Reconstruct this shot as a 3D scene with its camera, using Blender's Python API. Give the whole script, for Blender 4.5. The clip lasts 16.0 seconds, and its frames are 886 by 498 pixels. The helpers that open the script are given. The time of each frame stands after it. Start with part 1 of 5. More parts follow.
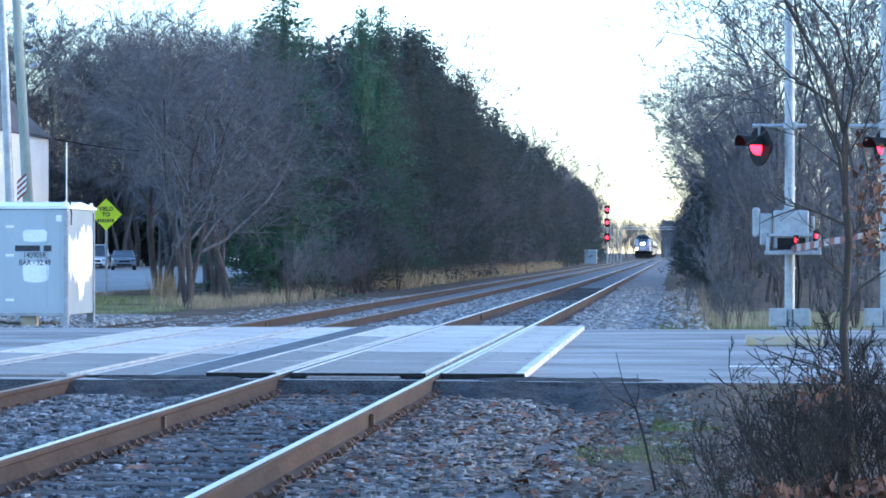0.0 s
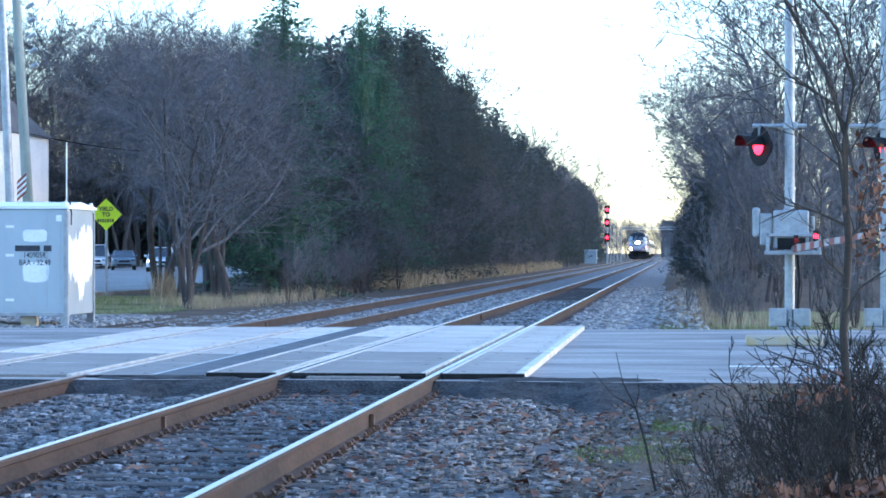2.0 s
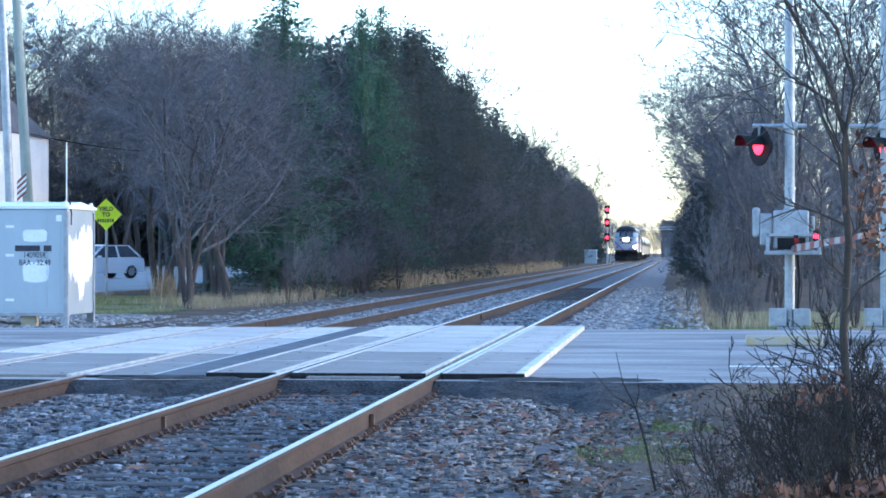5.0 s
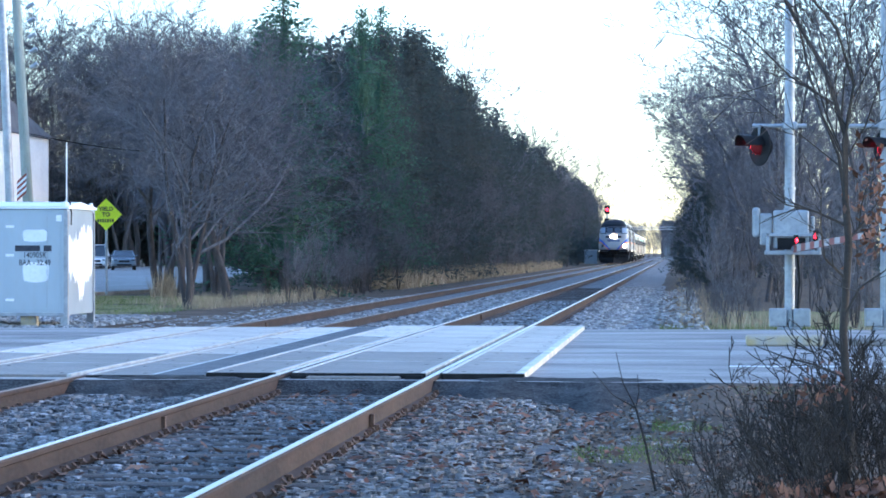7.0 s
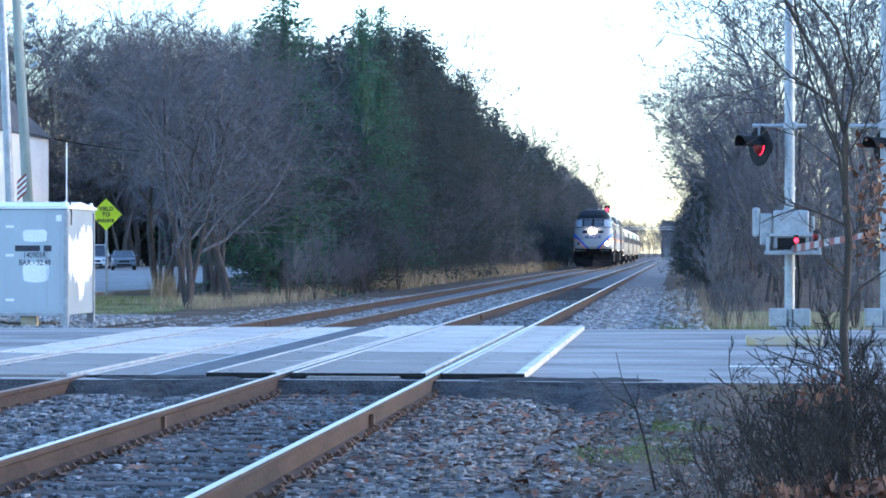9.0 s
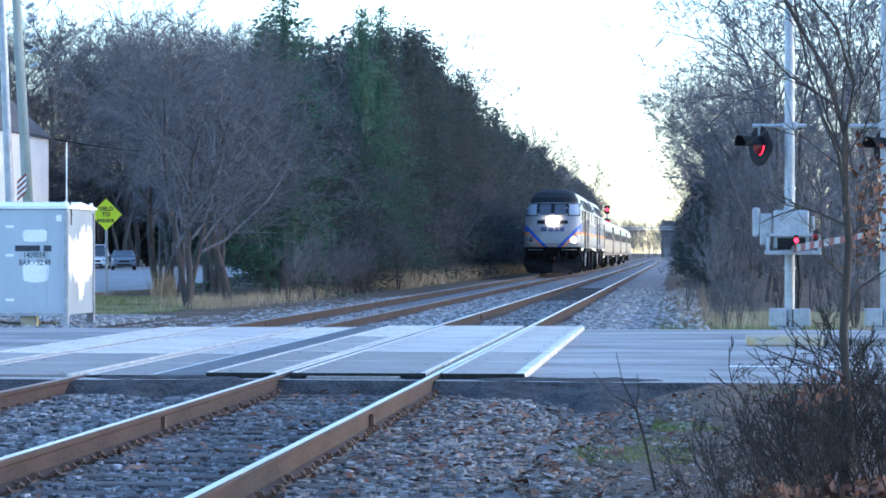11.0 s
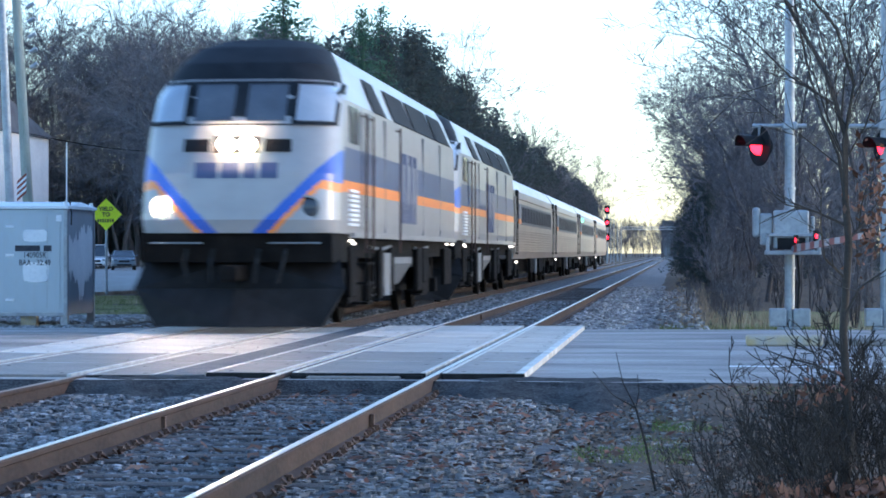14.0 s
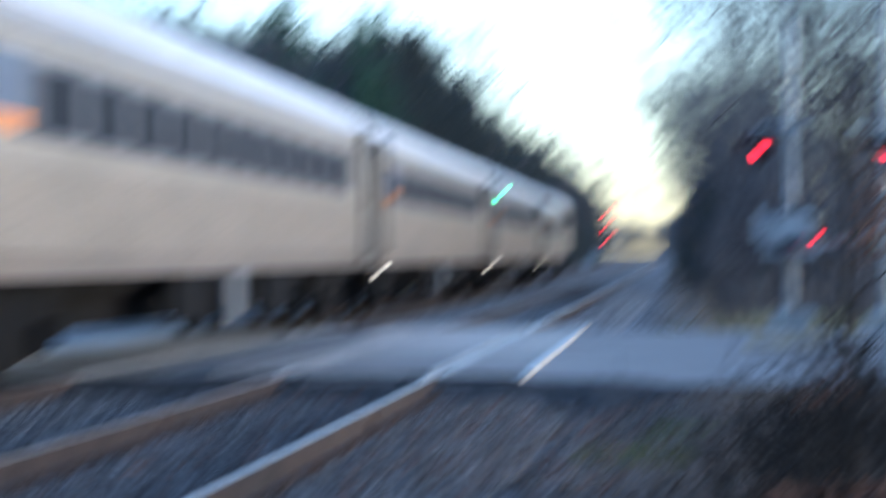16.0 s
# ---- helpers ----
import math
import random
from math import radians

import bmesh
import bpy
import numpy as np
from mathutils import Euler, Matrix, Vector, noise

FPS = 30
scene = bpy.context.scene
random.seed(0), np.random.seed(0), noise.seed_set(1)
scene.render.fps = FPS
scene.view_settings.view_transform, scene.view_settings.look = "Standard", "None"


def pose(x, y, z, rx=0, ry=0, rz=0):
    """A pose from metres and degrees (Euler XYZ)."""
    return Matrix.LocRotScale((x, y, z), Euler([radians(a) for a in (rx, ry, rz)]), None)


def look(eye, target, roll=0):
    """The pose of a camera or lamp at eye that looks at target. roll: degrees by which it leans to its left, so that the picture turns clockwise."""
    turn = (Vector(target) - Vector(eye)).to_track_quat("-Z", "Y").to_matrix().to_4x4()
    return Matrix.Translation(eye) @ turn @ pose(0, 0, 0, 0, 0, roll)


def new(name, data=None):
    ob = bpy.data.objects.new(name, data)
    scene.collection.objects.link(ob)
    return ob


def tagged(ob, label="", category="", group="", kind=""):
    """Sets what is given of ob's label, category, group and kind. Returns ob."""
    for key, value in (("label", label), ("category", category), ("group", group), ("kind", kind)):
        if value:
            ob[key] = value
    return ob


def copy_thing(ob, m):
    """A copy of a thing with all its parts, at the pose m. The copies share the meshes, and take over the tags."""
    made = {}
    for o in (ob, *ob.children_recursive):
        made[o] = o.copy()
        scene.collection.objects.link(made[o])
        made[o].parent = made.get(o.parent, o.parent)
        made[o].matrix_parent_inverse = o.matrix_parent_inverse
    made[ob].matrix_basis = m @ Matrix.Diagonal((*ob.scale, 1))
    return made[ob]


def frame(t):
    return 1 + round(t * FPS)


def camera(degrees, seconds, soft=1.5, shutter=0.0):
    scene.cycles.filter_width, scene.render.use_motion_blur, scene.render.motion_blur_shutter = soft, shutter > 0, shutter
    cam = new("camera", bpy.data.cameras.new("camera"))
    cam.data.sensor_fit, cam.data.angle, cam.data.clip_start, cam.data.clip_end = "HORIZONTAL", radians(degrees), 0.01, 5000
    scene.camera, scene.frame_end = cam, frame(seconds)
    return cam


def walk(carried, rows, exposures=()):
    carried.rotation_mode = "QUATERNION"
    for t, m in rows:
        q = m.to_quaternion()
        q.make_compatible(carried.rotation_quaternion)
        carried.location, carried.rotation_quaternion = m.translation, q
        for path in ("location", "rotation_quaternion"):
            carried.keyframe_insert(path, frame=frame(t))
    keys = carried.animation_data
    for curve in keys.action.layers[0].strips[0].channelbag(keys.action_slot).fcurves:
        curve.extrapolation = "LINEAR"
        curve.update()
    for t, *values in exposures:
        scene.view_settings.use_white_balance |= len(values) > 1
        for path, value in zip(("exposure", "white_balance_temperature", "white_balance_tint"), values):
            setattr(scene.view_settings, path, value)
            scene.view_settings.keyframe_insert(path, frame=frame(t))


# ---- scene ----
# The camera stands on a tripod beside the track; the passing train shakes it at the end.
cam = camera(20.0, 16.0, soft=1.75, shutter=0.5)
EYE, YAW, TILT = (0.0, 0.0, 1.18), 5.33, 0.077


def aim(right=0.0, down=0.0):
    return pose(*EYE, 90 + TILT + down, 0, YAW + right)


def tremble():
    rows = [(0.0, aim()), (14.9, aim())]
    for n in range(451, 482):
        t = (n - 1) / 30
        grow = min(1.0, max(0.24, (t - 14.95) / 0.3)) * (0.74 - 0.14 * max(0.0, (t - 15.7) / 0.3) - 0.38 * math.exp(-((t - 15.55) / 0.1) ** 2))
        d = 1.15 * grow * math.sin(math.pi / 3 * (n - 481))
        rows.append((t, aim(0.04 * grow - 0.95 * d, 0.05 * grow + d)))
    return rows


walk(cam, tremble(), exposures=[(0.0, 2.35, 5350, 14), (12.5, 2.35, 5400, 16), (14.0, 1.9, 5350, 14), (14.6, 1.75, 5350, 14), (16.0, 1.7, 5350, 15)])

# ---- light ----
SUN_ELEV, SUN_AZ = 11.0, 78.0      # azimuth east of the line of the track
world = bpy.data.worlds.new("world")
scene.world = world
world.use_nodes = True
wn = world.node_tree
bg = wn.nodes["Background"]
sky = wn.nodes.new("ShaderNodeTexSky")
sky.sky_type, sky.sun_disc = "NISHITA", False
sky.sun_elevation, sky.sun_rotation = radians(SUN_ELEV), radians(SUN_AZ)
sky.dust_density, sky.air_density, sky.ozone_density = 0.6, 1.0, 2.0
wn.links.new(sky.outputs[0], bg.inputs[0])
bg.inputs[1].default_value = 0.15
sun = new("sun", bpy.data.lights.new("sun", "SUN"))
sun.data.energy, sun.data.angle, sun.data.color = 0.22, radians(10), (1.0, 0.82, 0.62)
sx = math.sin(radians(SUN_AZ)) * math.cos(radians(SUN_ELEV))
sy = math.cos(radians(SUN_AZ)) * math.cos(radians(SUN_ELEV))
sun.matrix_world = look((60 * sx, 60 * sy, 60 * math.sin(radians(SUN_ELEV))), (0, 0, 0))


# ---- materials ----
def mat(name, c1, c2=None, scale=4.0, rough=0.7, metal=0.0, bump=0.0, fine=None, fine_scale=60.0,
        fine_amount=0.35, emit=None, power=0.0, stretch=None, vary=0.0, island=False, coat=0.0, spec=0.25, thin=0.0):
    """Two tones mixed by a broad noise, a fine grain over it, relief, and a change from piece to piece."""
    m = bpy.data.materials.new(name)
    m.use_nodes = True
    nt = m.node_tree
    b = nt.nodes["Principled BSDF"]
    b.inputs["Roughness"].default_value = rough
    b.inputs["Metallic"].default_value = metal
    b.inputs["Coat Weight"].default_value = coat
    b.inputs["Specular IOR Level"].default_value = spec
    c2 = c2 or tuple(0.7 * v for v in c1)
    tc = nt.nodes.new("ShaderNodeTexCoord")
    src = tc.outputs["Object"]
    if stretch:
        mp = nt.nodes.new("ShaderNodeMapping")
        mp.inputs["Scale"].default_value = stretch
        nt.links.new(src, mp.inputs[0])
        src = mp.outputs[0]
    n1 = nt.nodes.new("ShaderNodeTexNoise")
    n1.inputs["Scale"].default_value, n1.inputs["Detail"].default_value = scale, 5
    nt.links.new(src, n1.inputs["Vector"])
    ramp = nt.nodes.new("ShaderNodeValToRGB")
    ramp.color_ramp.elements[0].position, ramp.color_ramp.elements[1].position = 0.35, 0.65
    ramp.color_ramp.elements[0].color, ramp.color_ramp.elements[1].color = (*c1, 1), (*c2, 1)
    nt.links.new(n1.outputs[0], ramp.inputs[0])
    col = ramp.outputs[0]
    n2 = nt.nodes.new("ShaderNodeTexNoise")
    n2.inputs["Scale"].default_value, n2.inputs["Detail"].default_value = fine_scale, 3
    nt.links.new(src, n2.inputs["Vector"])
    mix = nt.nodes.new("ShaderNodeMix")
    mix.data_type, mix.blend_type = "RGBA", "MIX"
    r2 = nt.nodes.new("ShaderNodeMapRange")
    r2.inputs[1].default_value, r2.inputs[2].default_value = 0.45, 0.7
    r2.inputs[3].default_value, r2.inputs[4].default_value = 0.0, fine_amount
    nt.links.new(n2.outputs[0], r2.inputs[0])
    nt.links.new(r2.outputs[0], mix.inputs[0])
    nt.links.new(col, mix.inputs[6])
    mix.inputs[7].default_value = (*(fine or tuple(0.5 * v for v in c1)), 1)
    col = mix.outputs[2]
    if vary:
        rnd = nt.nodes.new("ShaderNodeNewGeometry" if island else "ShaderNodeObjectInfo")
        hs = nt.nodes.new("ShaderNodeHueSaturation")
        mr = nt.nodes.new("ShaderNodeMapRange")
        mr.inputs[3].default_value, mr.inputs[4].default_value = 1 - vary, 1 + vary
        nt.links.new(rnd.outputs["Random Per Island" if island else "Random"], mr.inputs[0])
        nt.links.new(mr.outputs[0], hs.inputs["Value"])
        nt.links.new(col, hs.inputs["Color"])
        col = hs.outputs[0]
    nt.links.new(col, b.inputs["Base Color"])
    if thin:           # leaves pass light on to their other side
        tr = nt.nodes.new("ShaderNodeBsdfTranslucent")
        ms = nt.nodes.new("ShaderNodeMixShader")
        ms.inputs[0].default_value = thin
        nt.links.new(col, tr.inputs[0])
        nt.links.new(b.outputs[0], ms.inputs[1])
        nt.links.new(tr.outputs[0], ms.inputs[2])
        nt.links.new(ms.outputs[0], nt.nodes["Material Output"].inputs[0])
    if bump:
        bp = nt.nodes.new("ShaderNodeBump")
        bp.inputs["Strength"].default_value, bp.inputs["Distance"].default_value = bump, 0.02
        nt.links.new(n2.outputs[0], bp.inputs["Height"])
        nt.links.new(bp.outputs[0], b.inputs["Normal"])
    if emit:
        b.inputs["Emission Color"].default_value = (*emit, 1)
        b.inputs["Emission Strength"].default_value = power
    return m


M_DIRT = mat("dirt", (0.062, 0.042, 0.029), (0.125, 0.088, 0.062), 0.8, 0.95, bump=0.8, fine=(0.07, 0.06, 0.05), fine_scale=30, fine_amount=0.7)
M_GRASS_GROUND = mat("winter_turf", (0.15, 0.16, 0.06), (0.26, 0.22, 0.11), 0.5, 0.95, bump=0.8, fine=(0.08, 0.09, 0.03), fine_scale=25, fine_amount=0.6)
# bed colour darkened to give the shade in the gaps between loose stones
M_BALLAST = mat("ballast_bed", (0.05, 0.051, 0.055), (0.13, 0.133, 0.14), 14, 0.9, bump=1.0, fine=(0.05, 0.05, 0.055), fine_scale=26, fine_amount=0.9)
# a paler copy of the bed, for the ballast beyond the crossing
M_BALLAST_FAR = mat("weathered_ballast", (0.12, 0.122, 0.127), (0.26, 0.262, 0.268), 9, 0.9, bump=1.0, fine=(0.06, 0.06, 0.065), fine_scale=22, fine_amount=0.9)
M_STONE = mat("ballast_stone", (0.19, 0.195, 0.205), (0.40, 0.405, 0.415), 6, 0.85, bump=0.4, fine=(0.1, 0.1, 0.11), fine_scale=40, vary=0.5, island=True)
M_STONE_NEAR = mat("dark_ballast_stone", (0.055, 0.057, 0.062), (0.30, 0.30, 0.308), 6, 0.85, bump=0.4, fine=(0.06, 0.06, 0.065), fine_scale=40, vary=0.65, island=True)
M_STONE_DIRTY = mat("dirty_stone", (0.08, 0.074, 0.07), (0.29, 0.272, 0.26), 6, 0.9, bump=0.4, fine=(0.07, 0.06, 0.055), fine_scale=40, vary=0.55, island=True)
M_ASPHALT = mat("asphalt", (0.17, 0.158, 0.148), (0.40, 0.372, 0.35), 1.1, 0.6, bump=0.5, stretch=(0.35, 1, 1), fine=(0.06, 0.06, 0.065), fine_scale=90, fine_amount=0.5)
M_ASPHALT_DARK = mat("fresh_asphalt", (0.02, 0.02, 0.021), (0.06, 0.058, 0.057), 5, 0.85, bump=1.0, fine=(0.13, 0.127, 0.125), fine_scale=34, fine_amount=0.5, spec=0.1)
M_ASPHALT_STRIP = mat("asphalt_strip", (0.085, 0.088, 0.095), (0.14, 0.143, 0.15), 1.5, 0.65, bump=0.6, fine=(0.05, 0.05, 0.055), fine_scale=70, fine_amount=0.6)
M_PANEL = mat("crossing_concrete", (0.53, 0.475, 0.415), (0.37, 0.315, 0.265), 0.9, 0.5, bump=0.3, fine=(0.17, 0.16, 0.15), fine_scale=45, fine_amount=0.5, vary=0.38)
M_PANEL_STAINED = mat("stained_concrete", (0.31, 0.275, 0.245), (0.235, 0.21, 0.19), 1.2, 0.6, bump=0.3, fine=(0.11, 0.10, 0.09), fine_scale=40, fine_amount=0.6, vary=0.2)
M_STEEL_EDGE = mat("worn_steel_edge", (0.66, 0.65, 0.64), (0.42, 0.39, 0.36), 3, 0.45, 0.6, fine=(0.3, 0.24, 0.2), fine_scale=20)
M_RUBBER = mat("black_rubber", (0.016, 0.016, 0.016), (0.03, 0.03, 0.03), 8, 0.9, bump=0.3, spec=0.05)
M_RAIL_TOP = mat("polished_rail", (0.8, 0.75, 0.70), (0.64, 0.59, 0.55), 2, 0.34, 1.0, fine=(0.5, 0.46, 0.42), fine_scale=12, fine_amount=0.3, stretch=(1, 0.08, 1))
# polished steel seen without sky sheen; the missing sheen is painted as brown
M_RAIL_NO_SHEEN = mat("dull_rail_head", (0.30, 0.25, 0.215), (0.22, 0.175, 0.15), 2, 0.5, 0.7, fine=(0.16, 0.12, 0.10), fine_scale=12, stretch=(1, 0.08, 1))
M_RUST = mat("rail_rust", (0.036, 0.022, 0.017), (0.062, 0.04, 0.03), 3, 0.8, bump=0.3, fine=(0.07, 0.04, 0.028), fine_scale=25, fine_amount=0.55, stretch=(1, 0.35, 1))
M_TIE = mat("weathered_tie", (0.075, 0.062, 0.055), (0.135, 0.118, 0.106), 2, 0.9, bump=0.9, fine=(0.035, 0.03, 0.028), fine_scale=30, fine_amount=0.8, stretch=(0.25, 3, 3), vary=0.3)
M_PLATE = mat("rusty_plate", (0.16, 0.10, 0.07), (0.08, 0.055, 0.045), 10, 0.8, bump=0.4)
M_GALV = mat("galvanised_steel", (0.36, 0.385, 0.42), (0.27, 0.295, 0.325), 3, 0.45, 0.35, bump=0.1, fine=(0.2, 0.215, 0.235), fine_scale=14, fine_amount=0.5)
M_ALU = mat("cabinet_aluminium", (0.36, 0.42, 0.49), (0.31, 0.365, 0.43), 1.2, 0.42, 0.55, bump=0.08, fine=(0.34, 0.37, 0.41), fine_scale=9, stretch=(1, 1, 0.35))
M_WHITE = mat("white_paint", (0.82, 0.83, 0.84), (0.74, 0.76, 0.78), 2, 0.5, fine=(0.6, 0.62, 0.64), fine_scale=14)
M_BLACK = mat("black_paint", (0.009, 0.009, 0.010), (0.016, 0.016, 0.018), 4, 0.7, spec=0.15)
M_INK = mat("dark_lettering", (0.03, 0.035, 0.05), (0.05, 0.055, 0.07), 9, 0.6)
M_LIME = mat("fluorescent_sheet", (0.86, 0.95, 0.03), (0.82, 0.92, 0.03), 3, 0.5)
M_WOODPOLE = mat("old_pole_wood", (0.27, 0.31, 0.28), (0.36, 0.39, 0.36), 2, 0.9, bump=0.6, fine=(0.11, 0.10, 0.09), fine_scale=25, stretch=(4, 4, 0.25))
M_BARK = mat("grey_bark", (0.17, 0.15, 0.14), (0.25, 0.225, 0.21), 3, 0.95, bump=0.6, fine=(0.05, 0.045, 0.042), fine_scale=30, stretch=(3, 3, 0.6), vary=0.25)
M_BARK_MID = mat("weathered_bark", (0.088, 0.088, 0.10), (0.145, 0.143, 0.158), 3, 0.95, bump=0.6, fine=(0.05, 0.045, 0.042), fine_scale=30, stretch=(3, 3, 0.6), vary=0.25)
M_TWIG = mat("dark_twigs", (0.035, 0.03, 0.026), (0.06, 0.05, 0.042), 3, 0.95, vary=0.25)
M_BARK_DARK = mat("dark_bark", (0.058, 0.052, 0.054), (0.10, 0.088, 0.088), 3, 0.95, bump=0.6, stretch=(3, 3, 0.6), vary=0.25)
M_PINE = mat("pine_needles", (0.062, 0.125, 0.09), (0.095, 0.155, 0.105), 0.8, 0.85, fine=(0.04, 0.075, 0.055), fine_scale=9, fine_amount=0.35, vary=0.12, island=True, spec=0.05, thin=0.45)
M_CEDAR = mat("cedar_sprays", (0.056, 0.078, 0.075), (0.085, 0.094, 0.092), 0.6, 0.85, fine=(0.055, 0.05, 0.05), fine_scale=9, fine_amount=0.35, vary=0.08, island=True, spec=0.04, thin=0.45)
M_BROWNLEAF = mat("dead_leaves", (0.13, 0.05, 0.03), (0.22, 0.125, 0.085), 3, 0.85, vary=0.5, island=True)
M_LITTER = mat("leaf_litter", (0.13, 0.075, 0.045), (0.24, 0.165, 0.11), 3, 0.9, vary=0.7, island=True)
M_STRAW = mat("dry_grass", (0.40, 0.32, 0.22), (0.27, 0.20, 0.13), 2, 0.9, vary=0.4, island=True)
M_GREENGRASS = mat("green_grass", (0.10, 0.15, 0.04), (0.18, 0.19, 0.07), 2, 0.9, vary=0.4, island=True)
M_YELLOW = mat("worn_yellow_paint", (0.44, 0.35, 0.19), (0.38, 0.36, 0.33), 6, 0.7, bump=0.3)
M_RED_ON = mat("lit_red_lens", (0.7, 0.02, 0.03), emit=(1.0, 0.015, 0.03), power=2.1, rough=0.3)
M_RED_OFF = mat("unlit_red_lens", (0.20, 0.012, 0.016), rough=0.25)
M_REDSTRIPE = mat("red_reflective_band", (0.30, 0.08, 0.06), (0.22, 0.07, 0.055), 5, 0.5)
M_ARM_PALE = mat("dirty_arm_white", (0.46, 0.42, 0.40), (0.36, 0.32, 0.30), 6, 0.6, fine=(0.25, 0.2, 0.18), fine_scale=18)
M_GLASS = mat("dark_glazing", (0.05, 0.06, 0.075), (0.07, 0.08, 0.095), 2, 0.1, spec=0.4)
M_COACHGLASS = mat("tinted_coach_glass", (0.016, 0.019, 0.03), (0.026, 0.03, 0.042), 2, 0.5, spec=0.03)
M_COACHBAND = mat("slate_window_band", (0.15, 0.155, 0.175), (0.12, 0.125, 0.145), 2, 0.5, spec=0.15)
# windscreen glass made pale: the reflected sky is painted into its colour
M_WINDSCREEN = mat("hazy_windscreen", (0.30, 0.34, 0.40), (0.24, 0.28, 0.34), 1.5, 0.12, coat=0.8)
M_EMBLEM = mat("faded_emblem_blue", (0.075, 0.095, 0.18), (0.06, 0.08, 0.155), 2, 0.5)
M_CABGLASS = mat("dark_cab_glass", (0.07, 0.08, 0.10), (0.10, 0.115, 0.14), 1.5, 0.12, coat=0.4)
M_SILVER = mat("silver_body_paint", (0.33, 0.325, 0.325), (0.28, 0.277, 0.28), 1.2, 0.38, 0.15, fine=(0.33, 0.335, 0.34), fine_scale=6, fine_amount=0.35, stretch=(1, 0.6, 1.6), coat=0.2)
M_BLUE = mat("blue_band", (0.045, 0.12, 0.50), (0.04, 0.10, 0.42), 1.5, 0.35, coat=0.3)
M_GREYBLUE = mat("faded_blue_band", (0.082, 0.105, 0.195), (0.07, 0.09, 0.17), 1.5, 0.4, coat=0.2)
M_ORANGE = mat("orange_stripe", (0.85, 0.28, 0.06), (0.75, 0.24, 0.06), 2, 0.4, coat=0.2)
M_ROOF_DARK = mat("dark_roof_paint", (0.012, 0.014, 0.018), (0.022, 0.025, 0.03), 2, 0.7, spec=0.12)
M_UNDER = mat("sooty_steel", (0.006, 0.0055, 0.0055), (0.014, 0.012, 0.011), 3, 0.9, spec=0.1, bump=0.4)
M_TANK = mat("grey_tank_paint", (0.20, 0.21, 0.225), (0.14, 0.145, 0.155), 2, 0.5, fine=(0.15, 0.15, 0.15), fine_scale=8)
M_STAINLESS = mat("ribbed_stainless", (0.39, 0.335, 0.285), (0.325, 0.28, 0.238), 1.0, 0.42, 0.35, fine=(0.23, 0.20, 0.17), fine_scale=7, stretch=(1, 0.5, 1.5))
# coach roof: the sky's bright reflection is put into this pale colour
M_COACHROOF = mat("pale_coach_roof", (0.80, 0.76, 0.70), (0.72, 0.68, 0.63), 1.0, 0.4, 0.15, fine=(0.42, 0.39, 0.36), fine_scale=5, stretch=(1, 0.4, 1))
M_MAROON = mat("diaphragm_rubber", (0.075, 0.045, 0.04), (0.05, 0.035, 0.034), 3, 0.8)
M_HEAD = mat("headlamp_lens", (1, 0.95, 0.85), emit=(1.0, 0.70, 0.38), power=110.0, rough=0.2)
M_STEPLIGHT = mat("step_lamp_lens", (1, 0.95, 0.85), emit=(1.0, 0.85, 0.6), power=1.6, rough=0.2)
M_GREENLAMP = mat("green_lamp_lens", (0.1, 0.8, 0.3), emit=(0.1, 1.0, 0.35), power=5.0, rough=0.2)
M_CARWHITE = mat("car_white_paint", (0.72, 0.73, 0.75), (0.68, 0.69, 0.71), 2, 0.2, coat=0.6)
M_CARGREY = mat("car_grey_paint", (0.16, 0.19, 0.23), (0.14, 0.165, 0.20), 2, 0.25, coat=0.6)
M_TYRE = mat("tyre_rubber", (0.02, 0.02, 0.02), (0.03, 0.03, 0.03), 8, 0.85)
M_CARLAMP = mat("car_headlamp", (1, 0.95, 0.85), emit=(1.0, 0.9, 0.75), power=2.5, rough=0.2)
M_SIDING = mat("white_siding", (0.68, 0.70, 0.73), (0.60, 0.62, 0.66), 1, 0.7, fine=(0.5, 0.5, 0.52), fine_scale=8)
M_SHINGLE = mat("roof_shingle", (0.09, 0.09, 0.1), (0.13, 0.13, 0.14), 2, 0.9, bump=0.4)


